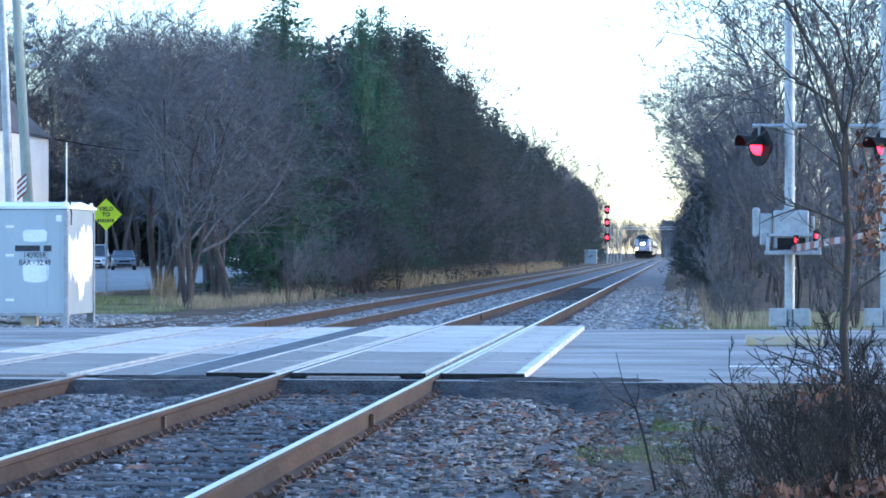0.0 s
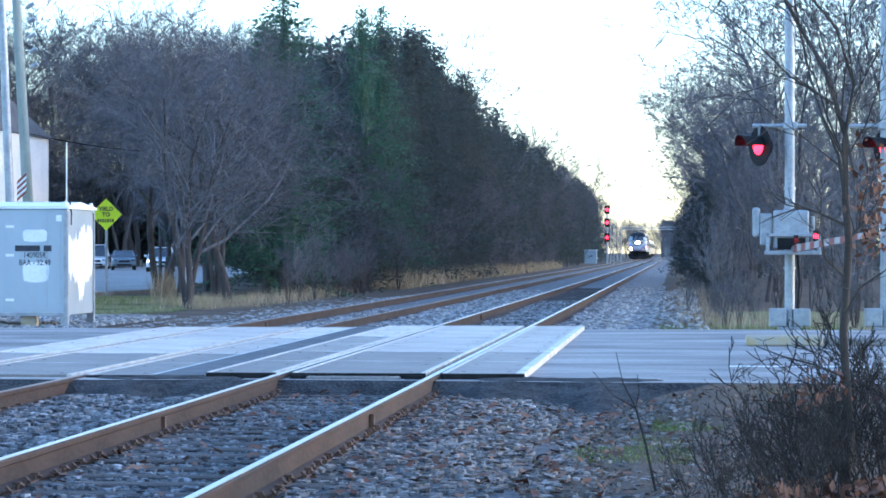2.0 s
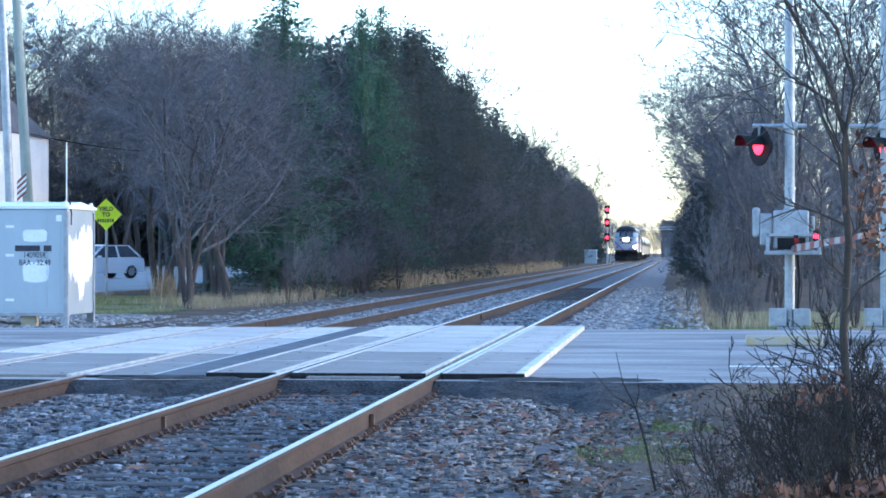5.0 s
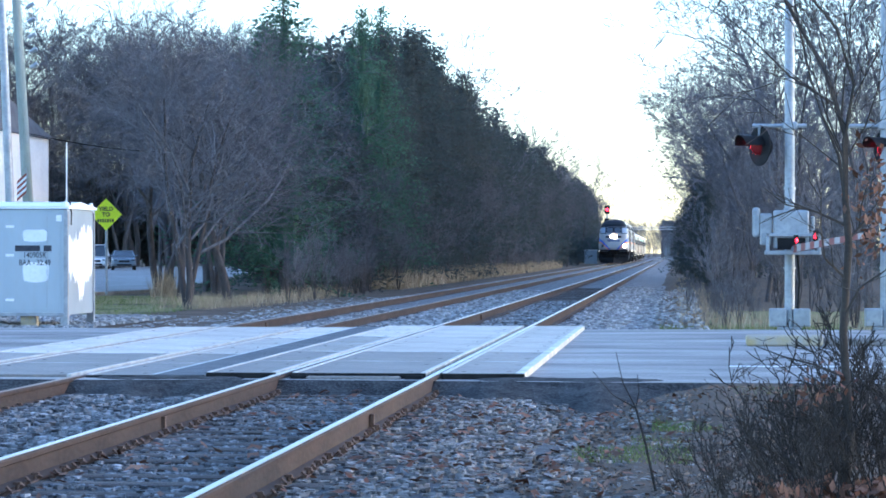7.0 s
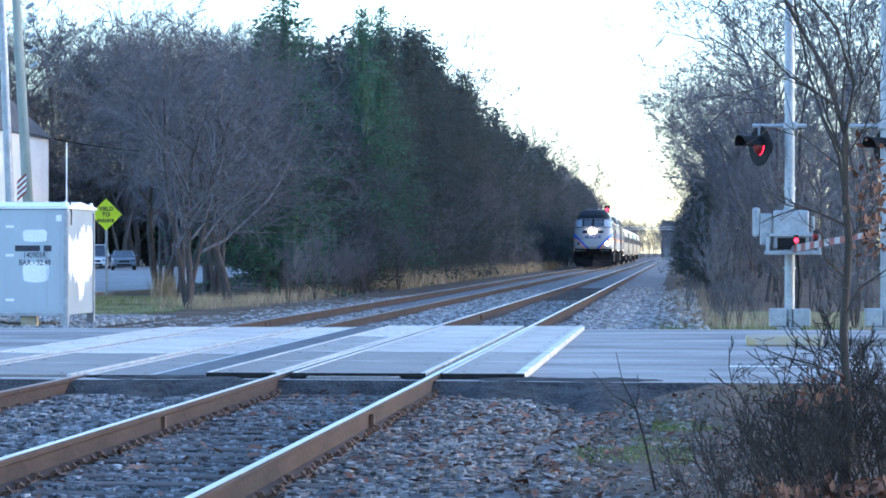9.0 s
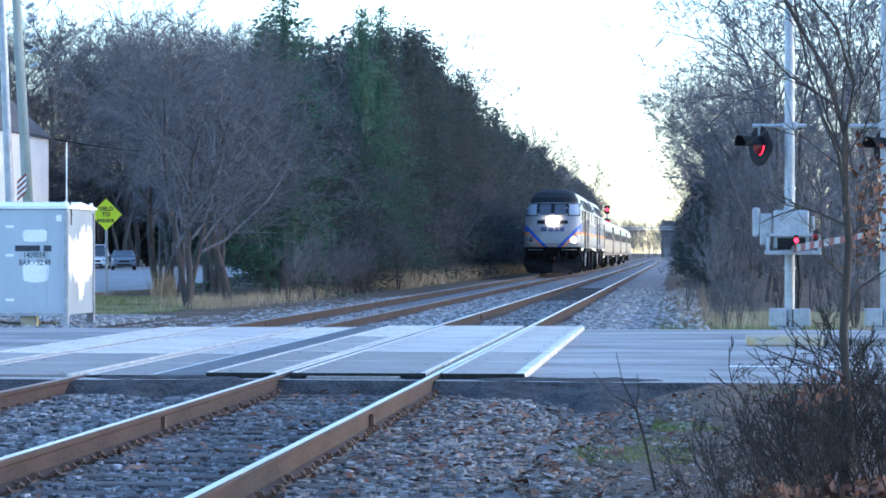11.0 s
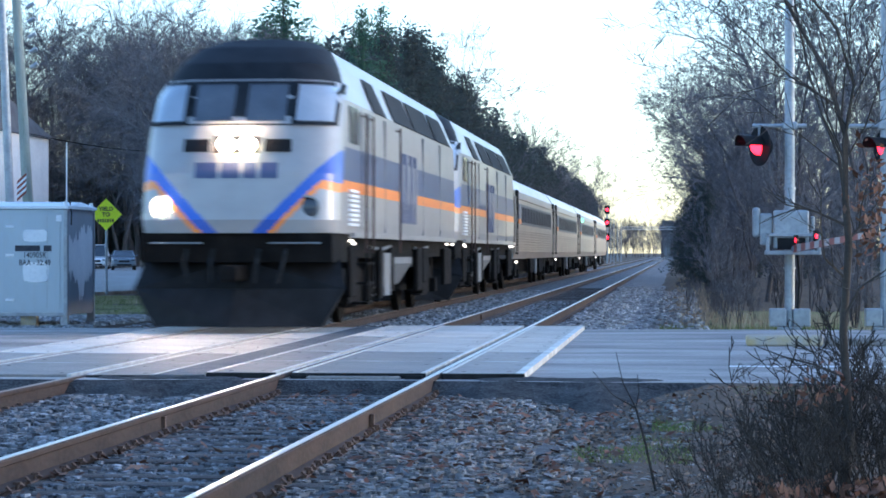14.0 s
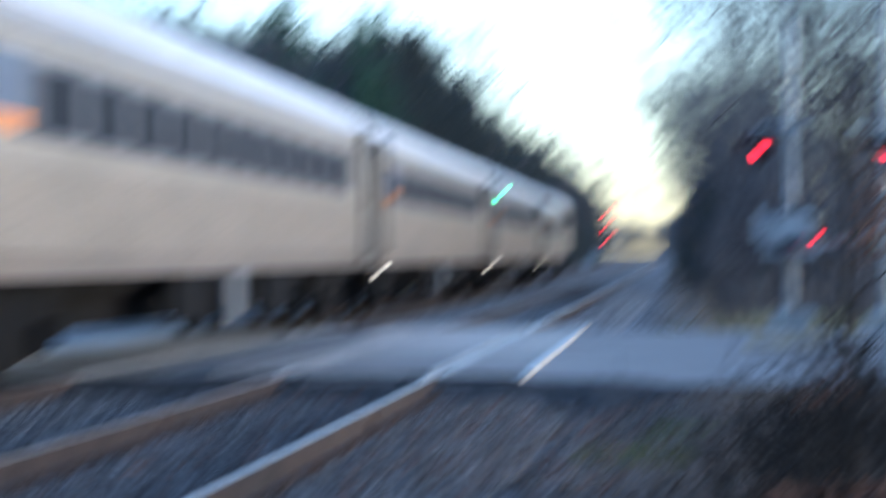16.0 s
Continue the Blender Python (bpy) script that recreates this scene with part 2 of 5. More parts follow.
# ---- mesh tools ----
class Shape:
    """Collects vertices and faces of one part, with a material slot per face."""

    def __init__(self):
        self.v, self.f, self.m = [], [], []

    def add(self, verts, faces, slot=0):
        n = len(self.v)
        self.v += [tuple(p) for p in verts]
        self.f += [tuple(n + i for i in f) for f in faces]
        self.m += [slot] * len(faces)
        return self

    def box(self, x0, x1, y0, y1, z0, z1, bevel=0.0, slot=0):
        if bevel <= 0:
            v = [(x, y, z) for x in (x0, x1) for y in (y0, y1) for z in (z0, z1)]
            return self.add(v, [(0, 1, 3, 2), (4, 6, 7, 5), (0, 4, 5, 1), (2, 3, 7, 6), (0, 2, 6, 4), (1, 5, 7, 3)], slot)
        bm = bmesh.new()
        bmesh.ops.create_cube(bm, size=1)
        for p in bm.verts:
            p.co = ((x0 + x1) / 2 + p.co.x * (x1 - x0), (y0 + y1) / 2 + p.co.y * (y1 - y0), (z0 + z1) / 2 + p.co.z * (z1 - z0))
        bmesh.ops.bevel(bm, geom=bm.edges[:], offset=bevel, segments=2, profile=0.5, affect="EDGES")
        bm.verts.index_update()
        self.add([p.co for p in bm.verts], [[q.index for q in f.verts] for f in bm.faces], slot)
        bm.free()
        return self

    def tube(self, pts, radii, sides=6, caps=False, slot=0):
        pts = [Vector(p) for p in pts]
        if not hasattr(radii, "__len__"):
            radii = [radii] * len(pts)
        verts = []
        up = None
        for i, p in enumerate(pts):
            d = (pts[min(i + 1, len(pts) - 1)] - pts[max(i - 1, 0)]).normalized()
            if up is None:
                up = d.orthogonal().normalized()
            a = (up - d * up.dot(d))
            a = a.normalized() if a.length > 1e-6 else d.orthogonal().normalized()
            up = a
            b = d.cross(a)
            for k in range(sides):
                w = 2 * math.pi * k / sides
                verts.append(p + radii[i] * (math.cos(w) * a + math.sin(w) * b))
        faces = [(i * sides + k, i * sides + (k + 1) % sides, (i + 1) * sides + (k + 1) % sides, (i + 1) * sides + k)
                 for i in range(len(pts) - 1) for k in range(sides)]
        if caps:
            faces += [tuple(range(sides))[::-1], tuple((len(pts) - 1) * sides + k for k in range(sides))]
        return self.add(verts, faces, slot)

    def loft(self, rings, closed=True, caps=True, slot=0):
        """Rings of equal length joined one to the next."""
        n = len(rings[0])
        verts = [p for r in rings for p in r]
        last = n if closed else n - 1
        faces = [(i * n + k, i * n + (k + 1) % n, (i + 1) * n + (k + 1) % n, (i + 1) * n + k)
                 for i in range(len(rings) - 1) for k in range(last)]
        if caps:
            faces += [tuple(range(n))[::-1], tuple((len(rings) - 1) * n + k for k in range(n))]
        return self.add(verts, faces, slot)

    def mesh(self, name, mats, smooth=False):
        me = bpy.data.meshes.new(name)
        me.from_pydata(self.v, [], self.f)
        for m in mats:
            me.materials.append(m)
        if any(self.m):
            me.polygons.foreach_set("material_index", self.m)
        if smooth:
            me.polygons.foreach_set("use_smooth", [True] * len(self.f))
        me.update()
        bm = bmesh.new()
        bm.from_mesh(me)
        if len(bm.faces) < 4000:
            bmesh.ops.recalc_face_normals(bm, faces=bm.faces[:])
            bm.to_mesh(me)
        bm.free()
        return me


def part(name, shape, material, parent=None, label="", smooth=False, at=None):
    """One mesh object, under a thing or a part where a parent is given."""
    mats = material if isinstance(material, (list, tuple)) else [material]
    me = shape if isinstance(shape, bpy.types.Mesh) else shape.mesh(name, mats, smooth)
    ob = new(name, me)
    if parent:
        ob.parent = parent
    if at is not None:
        ob.matrix_basis = at
    return tagged(ob, label)


def thing(name, at, label, category, group="", kind=""):
    ob = new(name)
    ob.empty_display_size = 0.3
    ob.matrix_basis = at
    return tagged(ob, label, category, group, kind)


def box(*a, **k):
    return Shape().box(*a, **k)


def tube(*a, **k):
    return Shape().tube(*a, **k)


def disc_ring(r, y, n=20, z=0.0, x=0.0):
    return [(x + r * math.cos(2 * math.pi * k / n), y, z + r * math.sin(2 * math.pi * k / n)) for k in range(n)]


# ---- ground, tracks and road ----
RIGHT_TRACK, LEFT_TRACK, LEFT_DROP = -3.09, -6.60, -0.03
NEAR, FAR = 24.3, 40.0            # the two ends of the crossing along the track
rng = np.random.default_rng(4)


def sheet(name, x0, x1, y0, y1, nx, ny, height, material, label, category="ground", at=None):
    s = Shape()
    xs, ys = np.linspace(x0, x1, nx), np.linspace(y0, y1, ny)
    v = []
    for y in ys:
        for i, x in enumerate(xs):
            xx = x + (0.3 * noise.noise((y * 0.8, x, 9)) if i in (0, nx - 1) else 0.0)
            v.append((xx, y, height(x, y)))
    f = [(j * nx + i, j * nx + i + 1, (j + 1) * nx + i + 1, (j + 1) * nx + i) for j in range(ny - 1) for i in range(nx - 1)]
    s.add(v, f)
    return tagged(part(name, s, material, smooth=True), label, category, kind="structure")


def ground_base():
    xs = [-2500, -600, -200, -90, -60, -40, -28, -20, -15, -12, -10.2, -9.3, -8.5, -5, -1.2, -0.3, 0.4, 1.5, 4, 9, 16, 40, 120, 500, 2500]
    ys = [-300, -60, -10, 4, 10, 14, 18, 21, 23, 26, 30, 34, 38, 41, 44, 50, 60, 75, 95, 120, 160, 220, 300, 450, 700, 1200, 3500]

    def hgt(x, y):
        if -8.8 <= x <= -0.9:
            return -0.36
        return -0.27 + 0.03 * noise.noise((x * 0.4, y * 0.3, 0)) if abs(x) < 60 else -0.3
    s = Shape()
    nx = len(xs)
    s.add([(x, y, hgt(x, y)) for y in ys for x in xs],
          [(j * nx + i, j * nx + i + 1, (j + 1) * nx + i + 1, (j + 1) * nx + i) for j in range(len(ys) - 1) for i in range(nx - 1)])
    tagged(part("ground", s, M_DIRT), "flat ground of bare earth and leaf litter", "ground", kind="structure")


ground_base()


def bed_height(x, y):
    """Ballast shoulders beside the sleepers, falling to the ditch."""
    d = min(abs(x - RIGHT_TRACK), abs(x - LEFT_TRACK))
    edge = 0.0 if d < 1.45 else min(1.0, (d - 1.45) / 1.3)
    return -0.188 - 0.11 * edge + 0.012 * noise.noise((x * 3, y * 3, 1))


def bank_height(x, y):
    """Bare earth that rises to the edge of the road away from the rails."""
    u = min(1.0, max(0.0, (x + 0.7) / 1.0))
    w = min(1.0, max(0.0, (y - 17.5) / 5.6))
    return -0.275 + 0.215 * u * w * w * (3 - 2 * w) + 0.02 * noise.noise((x * 2.1, y * 1.7, 4)) + 0.008 * noise.noise((x * 9, y * 9, 7))


sheet("earth_bank", -1.3, 7.0, 5, 23.75, 90, 170, bank_height, M_DIRT, "bare brown earth with litter beside the track")
sheet("ballast_bed", -10.4, -1.0, -120, 4.05, 12, 40, bed_height, M_BALLAST, "grey crushed stone ballast behind the viewer")
sheet("ballast_bed", -10.4, -1.0, 4, 24.3, 60, 120, bed_height, M_BALLAST, "grey crushed stone ballast under the rails")
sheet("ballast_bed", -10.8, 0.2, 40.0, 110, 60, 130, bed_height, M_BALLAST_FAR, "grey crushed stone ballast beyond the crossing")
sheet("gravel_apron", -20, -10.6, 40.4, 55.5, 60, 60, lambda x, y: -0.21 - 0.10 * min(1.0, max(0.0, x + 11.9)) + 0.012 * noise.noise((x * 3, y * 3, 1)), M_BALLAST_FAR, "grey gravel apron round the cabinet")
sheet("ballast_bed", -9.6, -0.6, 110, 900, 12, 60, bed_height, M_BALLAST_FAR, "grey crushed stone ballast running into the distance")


def stones(name, areas, label, seed, material=M_STONE):
    """Loose angular stones, each a bent lump, joined as one."""
    r = np.random.default_rng(seed)
    s = Shape()
    base = np.array([(x, y, z) for x in (-0.8, 0.8) for y in (-0.7, 0.7) for z in (-0.6, 0.6)])
    faces = [(1, 5, 7, 3), (0, 4, 5, 1), (2, 3, 7, 6), (0, 1, 3, 2), (4, 6, 7, 5)]
    for x0, x1, y0, y1, n, size in areas:
        for k in range(n):
            x, y = r.uniform(x0, x1), r.uniform(y0, y1)
            if -3.8 < x < -2.35 and y < 24.2 and abs((y - 9.2 + 0.265) % 0.53 - 0.265) < 0.125 and r.uniform() < 0.86:
                continue
            rad = size * r.uniform(0.6, 1.5)
            p = base * r.uniform(0.55, 1.2, (8, 3)) * rad * np.array([1.0, 0.9, 0.8])
            a = r.uniform(0, 6.28)
            c, q = math.cos(a), math.sin(a)
            z = (bed_height(x, y) if -10.8 < x < -1.0 else -0.21 if x < -1 else bank_height(x, y)) + rad * 0.12
            s.add([(x + u[0] * c - u[1] * q, y + u[0] * q + u[1] * c, z + u[2]) for u in p], faces)
    return tagged(part(name, s, material), label, "gravel", kind="stuff")


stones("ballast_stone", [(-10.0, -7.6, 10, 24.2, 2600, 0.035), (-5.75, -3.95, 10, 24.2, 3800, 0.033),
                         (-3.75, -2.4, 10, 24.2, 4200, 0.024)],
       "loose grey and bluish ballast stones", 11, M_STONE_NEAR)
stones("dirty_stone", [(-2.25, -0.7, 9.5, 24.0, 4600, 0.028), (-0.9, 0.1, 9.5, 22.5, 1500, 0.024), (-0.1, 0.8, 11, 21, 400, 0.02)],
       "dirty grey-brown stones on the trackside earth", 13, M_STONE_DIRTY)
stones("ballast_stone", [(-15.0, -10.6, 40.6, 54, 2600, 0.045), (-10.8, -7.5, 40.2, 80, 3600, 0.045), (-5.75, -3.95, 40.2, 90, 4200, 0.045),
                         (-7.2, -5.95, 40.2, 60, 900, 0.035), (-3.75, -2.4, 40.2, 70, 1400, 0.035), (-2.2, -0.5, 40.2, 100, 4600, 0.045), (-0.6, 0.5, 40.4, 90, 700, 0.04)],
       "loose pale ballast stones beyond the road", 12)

RAIL_PROFILE = [(-0.07, -0.172), (0.07, -0.172), (0.07, -0.160), (0.012, -0.14), (0.010, -0.048), (0.036, -0.036), (0.037, -0.010),
                (0.028, -0.001), (-0.028, -0.001), (-0.037, -0.010), (-0.036, -0.036), (-0.010, -0.048), (-0.012, -0.14), (-0.07, -0.160)]


def rail(x, y0, y1, drop):
    t = thing("rail", pose(x, y0, drop), "rusty brown steel rail with a polished running surface", "rail", "rails of the two tracks")
    L = y1 - y0
    s = Shape().loft([[(px, 0, pz) for px, pz in RAIL_PROFILE], [(px, L, pz) for px, pz in RAIL_PROFILE]])
    part("rail_body", s, M_RUST, t)
    # the lower track gets the colour with the sheen taken out
    part("running_surface", box(-0.024, 0.024, 0, L, -0.004, 0.003, slot=0), M_RAIL_NO_SHEEN if drop else M_RAIL_TOP, t, "steel running surface coloured dull, its sheen left out" if drop else "bright polished steel running surface")
    return t


def joint_bar(x, y, side, drop):
    t = box(side * 0.012 if side > 0 else -0.045, 0.045 if side > 0 else -0.012, -0.03, 0.03, -0.15, -0.045, bevel=0.004)
    ob = part("rail_clamp", t, M_PLATE, at=pose(x, y, drop))
    return tagged(ob, "dark steel bond clamped on the web of a rail", "rail clamp", "rail clamps")


for cx, drop in ((RIGHT_TRACK, 0.0), (LEFT_TRACK, LEFT_DROP)):
    for sgn in (-1, 1):
        rail(cx + sgn * 0.755, -120, 900, drop)
joint_bar(-3.85, 18.5, 1, 0)
joint_bar(-2.33, 18.9, 1, 0)
joint_bar(-3.85, 49, 1, 0)
joint_bar(-7.36, 44.5, 1, LEFT_DROP)


def track_ties():
    tie_me = box(-1.27, 1.27, -0.115, 0.115, -0.33, -0.176, bevel=0.012).mesh("tie", [M_TIE])
    plate_me = box(-0.10, 0.10, -0.10, 0.10, -0.177, -0.166, bevel=0.003).mesh("tie_plate", [M_PLATE])
    sp = Shape().tube([(0, 0, -0.17), (0, 0, -0.135)], 0.011, 5)
    sp.box(-0.022, 0.022, -0.018, 0.018, -0.138, -0.122)
    spike_me = sp.mesh("spike", [M_PLATE])
    anchor_me = Shape().tube([(-0.10, 0, -0.155), (-0.05, 0, -0.19), (0.05, 0, -0.19), (0.10, 0, -0.15), (0.075, 0, -0.135)], 0.014, 5).mesh("rail_anchor", [M_PLATE])
    r = np.random.default_rng(2)
    for cx, drop, y0, y1, near in ((RIGHT_TRACK, 0, 9.2, 24.0, True), (RIGHT_TRACK, 0, 40.4, 95, False),
                                   (LEFT_TRACK, LEFT_DROP, 19.0, 24.0, True), (LEFT_TRACK, LEFT_DROP, 40.4, 80, False)):
        y = y0
        while y < y1:
            t = thing("sleeper", pose(cx + r.uniform(-0.03, 0.03), y, drop + r.uniform(-0.008, 0.004), 0, 0, r.uniform(-0.8, 0.8)),
                      "weathered grey-brown timber sleeper bedded in ballast", "sleeper", "sleepers under the rails")
            part("timber", tie_me, M_TIE, t)
            for sgn in (-0.755, 0.755):
                part("tie_plate", plate_me, M_PLATE, t, at=pose(sgn, 0, 0))
                if near:
                    part("spike", spike_me, M_PLATE, t, at=pose(sgn - 0.085, -0.05, 0))
                    part("spike", spike_me, M_PLATE, t, at=pose(sgn + 0.085, 0.06, 0))
                    part("rail_anchor", anchor_me, M_PLATE, t, at=pose(sgn, -0.14, 0))
                    part("rail_anchor", anchor_me, M_PLATE, t, at=pose(sgn, 0.14, 0))
            y += 0.53 if near else 0.56


track_ties()


def road():
    """The level crossing's road, rounded at its near corner, with falls into the ballast."""
    s = Shape()
    n = 60
    top, low = [], []
    for k in range(n):
        x = -60 + 100 * k / (n - 1)
        near = NEAR - 0.35 + 0.12 * math.sin(x * 1.3)
        far = FAR + 0.25 + 0.1 * math.sin(x * 0.9)
        if x > -1.2:
            near = NEAR - 0.5
        if x < -9:
            far += 0.0
        top.append(((x, near, -0.05), (x, far, -0.05)))
        low.append(((x, near - 0.5, -0.27), (x, far + 0.5, -0.27)))
    v = [p for k in range(n) for p in (low[k][0], top[k][0], top[k][1], low[k][1])]
    f = [(4 * k + j, 4 * k + 4 + j, 4 * k + 5 + j, 4 * k + 1 + j) for k in range(n - 1) for j in range(3)]
    s.add(v, f)
    s.m = [0 if q % 3 == 1 else 1 for q in range(len(f))]
    tagged(part("road", s, [M_ASPHALT, M_ASPHALT_DARK]), "worn blue-grey asphalt road over the level crossing", "road", kind="structure")


road()


def lump(name, x0, x1, y0, y1, z1, material, label, category):
    """A ragged wedge of asphalt or stone that falls off towards the viewer."""
    s = Shape()
    nx, ny = 24, 8
    v, f = [], []
    for j in range(ny):
        for i in range(nx):
            x = x0 + (x1 - x0) * i / (nx - 1)
            u = j / (ny - 1)
            e = min(1, 5 * i / (nx - 1), 5 * (nx - 1 - i) / (nx - 1))
            y = y1 - (y1 - y0) * u * (0.8 + 0.4 * noise.noise((x * 2, 3, 1)))
            v.append((x, y, z1 - (0.26 * u ** 1.6) - 0.05 * (1 - e) + 0.02 * noise.noise((x * 6, y * 6, 5))))
    for j in range(ny - 1):
        for i in range(nx - 1):
            f.append((j * nx + i, j * nx + i + 1, (j + 1) * nx + i + 1, (j + 1) * nx + i))
    s.add(v, f)
    return tagged(part(name, s, material, smooth=True), label, category, kind="structure")


lump("asphalt_shoulder", -2.2, 0.1, 22.6, 24.2, -0.025, M_ASPHALT_DARK, "dark asphalt shoulder sloping off the crossing", "asphalt shoulder")
lump("asphalt_shoulder", -5.95, -3.95, 22.9, 24.2, -0.03, M_ASPHALT_DARK, "dark asphalt fill between the two tracks", "asphalt shoulder")


def crossing_panels():
    """Three rows of precast panels in each track: one between the rails, one at each side."""
    row = (FAR - NEAR) / 3
    deck = thing("crossing_deck", pose(0, 0, 0), "precast concrete crossing panels with steel edges, grey and scuffed", "level crossing", kind="structure")
    for cx, drop in ((RIGHT_TRACK, 0.0), (LEFT_TRACK, LEFT_DROP)):
        for a, b in ((-0.655, 0.655), (0.815, 1.62 if cx == RIGHT_TRACK else 1.5), (-1.5 if cx == RIGHT_TRACK else -1.62, -0.815)):
            w = b - a
            me = box(0.02, w - 0.02, 0.02, row - 0.02, -0.16, 0.006, bevel=0.008).mesh("panel", [M_PANEL])
            me_near = box(0.02, w - 0.02, 0.02, row - 0.02, -0.16, 0.006, bevel=0.008).mesh("panel", [M_PANEL_STAINED])
            ed = Shape()
            ed.box(0, 0.045, 0, row, -0.05, 0.012)
            ed.box(w - (0.09 if b > 1.55 else 0.045), w, 0, row, -0.05, 0.012)
            ed.box(0.05, w - 0.05, row * 0.5 - 0.012, row * 0.5 + 0.012, -0.05, 0.0085)
            ed.box(0, w, row - 0.05, row, -0.05, 0.0105)
            edge_me = ed.mesh("steel_edge", [M_STEEL_EDGE])
            holes = Shape()
            for u in np.linspace(0.35, row - 0.35, 4):
                for q in (0.18, w - 0.18):
                    holes.tube([(q, u, 0.004), (q, u, 0.0075)], 0.022, 8, caps=True)
            hole_me = holes.mesh("lag_cover", [M_RUBBER])
            for k in range(3):
                p = part("panel", me_near if k == 0 else me, M_PANEL, deck, at=pose(cx + a, NEAR + k * row, drop))
                part("steel_edge", edge_me, M_STEEL_EDGE, p)
                part("lag_cover", hole_me, M_RUBBER, p)
            if cx == RIGHT_TRACK or a > 0:  # exposed ends
                part("end_plate", box(0, w, -0.05, -0.005, -0.07, 0.004, bevel=0.005), M_RUBBER, deck, "black rubber end plate", at=pose(cx + a, NEAR, drop))
    # black strips beside the rails stand for the shade in the flangeway gaps
    for cx, drop in ((RIGHT_TRACK, 0.0), (LEFT_TRACK, LEFT_DROP)):
        for xa in (-0.815, -0.715, 0.655, 0.795):
            part("flangeway_strip", box(cx + xa, cx + xa + (0.02 if xa in (-0.815, 0.795) else 0.06), NEAR, FAR, -0.1, -0.05 + drop), M_RUBBER, deck, "black strip painted in for the flangeway's shade")
    part("filler_block", box(-0.5, 0.42, -0.16, -0.06, -0.21, -0.02, bevel=0.02), M_PANEL_STAINED, deck, "grey concrete end block between the rails", at=pose(RIGHT_TRACK, NEAR, 0))
    part("asphalt_strip", box(-5.095, -4.595, NEAR - 0.1, FAR, -0.12, -0.014, bevel=0.008), M_ASPHALT_STRIP, deck, "dark asphalt strip between the tracks")
    for sgn, a in ((-1, -0.66), (1, 0.46)):
        part("flange_filler", box(a, a + 0.17, -0.12, -0.06, -0.2, -0.01, bevel=0.01), M_RUBBER, deck, at=pose(RIGHT_TRACK, NEAR, 0))


crossing_panels()


def road_marks():
    def stripe(x0, x1, y0, y1, material, label, z=-0.042):
        tagged(part("road_marking", box(x0, x1, y0, y1, z - 0.004, z), material), label, "road marking", kind="structure")
    stripe(0.55, 3.4, 27.1, 27.28, M_WHITE, "worn white edge line on the asphalt")
    stripe(-40, -8.4, 27.6, 27.75, M_WHITE, "worn white edge line on the asphalt")
    t = thing("kerb", pose(0, 0, 0), "low concrete kerb with worn yellow paint beside the road", "kerb", kind="structure")
    part("kerb_stone", box(0.9, 1.9, 33.2, 33.6, -0.05, 0.09, bevel=0.03), M_YELLOW, t)
    part("kerb_stone", box(1.92, 4.6, 33.25, 33.6, -0.05, 0.06, bevel=0.03), M_ASPHALT, t)


road_marks()


def side_road():
    """The street beyond the verge, which bends away behind the trees."""
    rim = [(-75, 72), (-19.4, 80.5), (-18.4, 91), (-22, 118), (-29.5, 178), (-36, 240), (-50, 240), (-46, 196), (-75, 196)]
    s = Shape()
    s.add([(x, y, -0.14) for x, y in rim] + [(x, y, -0.3) for x, y in rim], [tuple(range(9))] + [(k, (k + 1) % 9, 9 + (k + 1) % 9, 9 + k) for k in range(9)])
    tagged(part("side_street", s, M_ASPHALT), "pale asphalt street beyond the grass verge", "road", kind="structure")
    sheet("verge", -40, -10.8, 52, 82, 80, 40, lambda x, y: -0.26 - 0.06 * min(1.0, max(0.0, (x + 13.0) / 1.6)) + 0.03 * noise.noise((x * 0.5, y * 0.5, 2)), M_GRASS_GROUND, "mown winter turf beside the tracks", "grass")
    sheet("verge", 0.7, 30, 40.6, 60, 30, 20, lambda x, y: -0.22 + 0.04 * noise.noise((x * 0.7, y * 0.7, 2)), M_GRASS_GROUND, "thin turf at the foot of the signal mast", "grass")


side_road()


# ---- trees ----
def grow(shape_wood, r, start, way, length, radius, level, top, kids, spread, thinnest=0.006, low=0.3, rise=0.10, bushy=0.0):
    """One limb with its smaller limbs; its path wanders and turns up towards the light."""
    steps = (7, 5, 3, 2, 1)[level]
    pts, p, d = [Vector(start)], Vector(start), Vector(way).normalized()
    for k in range(steps):
        d = (d + Vector(r.normal(0, (0.09, 0.19, 0.24, 0.27, 0.32)[level], 3)) + Vector((0, 0, rise if level else 0.03))).normalized()
        p = p + d * (length / steps)
        pts.append(p.copy())
    tip = 0.25 if level == 0 else 0.35
    radii = [max(thinnest, radius * (1 - (1 - tip) * k / steps)) for k in range(steps + 1)]
    shape_wood[min(level, 1)].tube(pts, radii, (7, 5, 3, 3, 3)[level])
    if level >= top:
        return
    for k in range(kids[level]):
        u = r.uniform(low if level == 0 else 0.12 + 0.12 * bushy, 1.0)
        i = min(int(u * steps), steps - 1)
        q = pts[i].lerp(pts[i + 1], u * steps - i)
        dd = (pts[i + 1] - pts[i]).normalized()
        side = Vector(r.normal(0, 1, 3))
        side = (side - dd * side.dot(dd)).normalized()
        lean = r.uniform(0.45, 1.0) * spread
        nd = dd * math.cos(lean) + side * math.sin(lean)
        grow(shape_wood, r, q, nd, length * (r.uniform(0.32, 0.62) + 0.1 * bushy) * (1.15 - 0.45 * u), radii[i] * r.uniform(0.4, 0.6) * (1.25 if level == 0 else 1.0), level + 1, top, kids, spread, thinnest, low, rise, bushy)


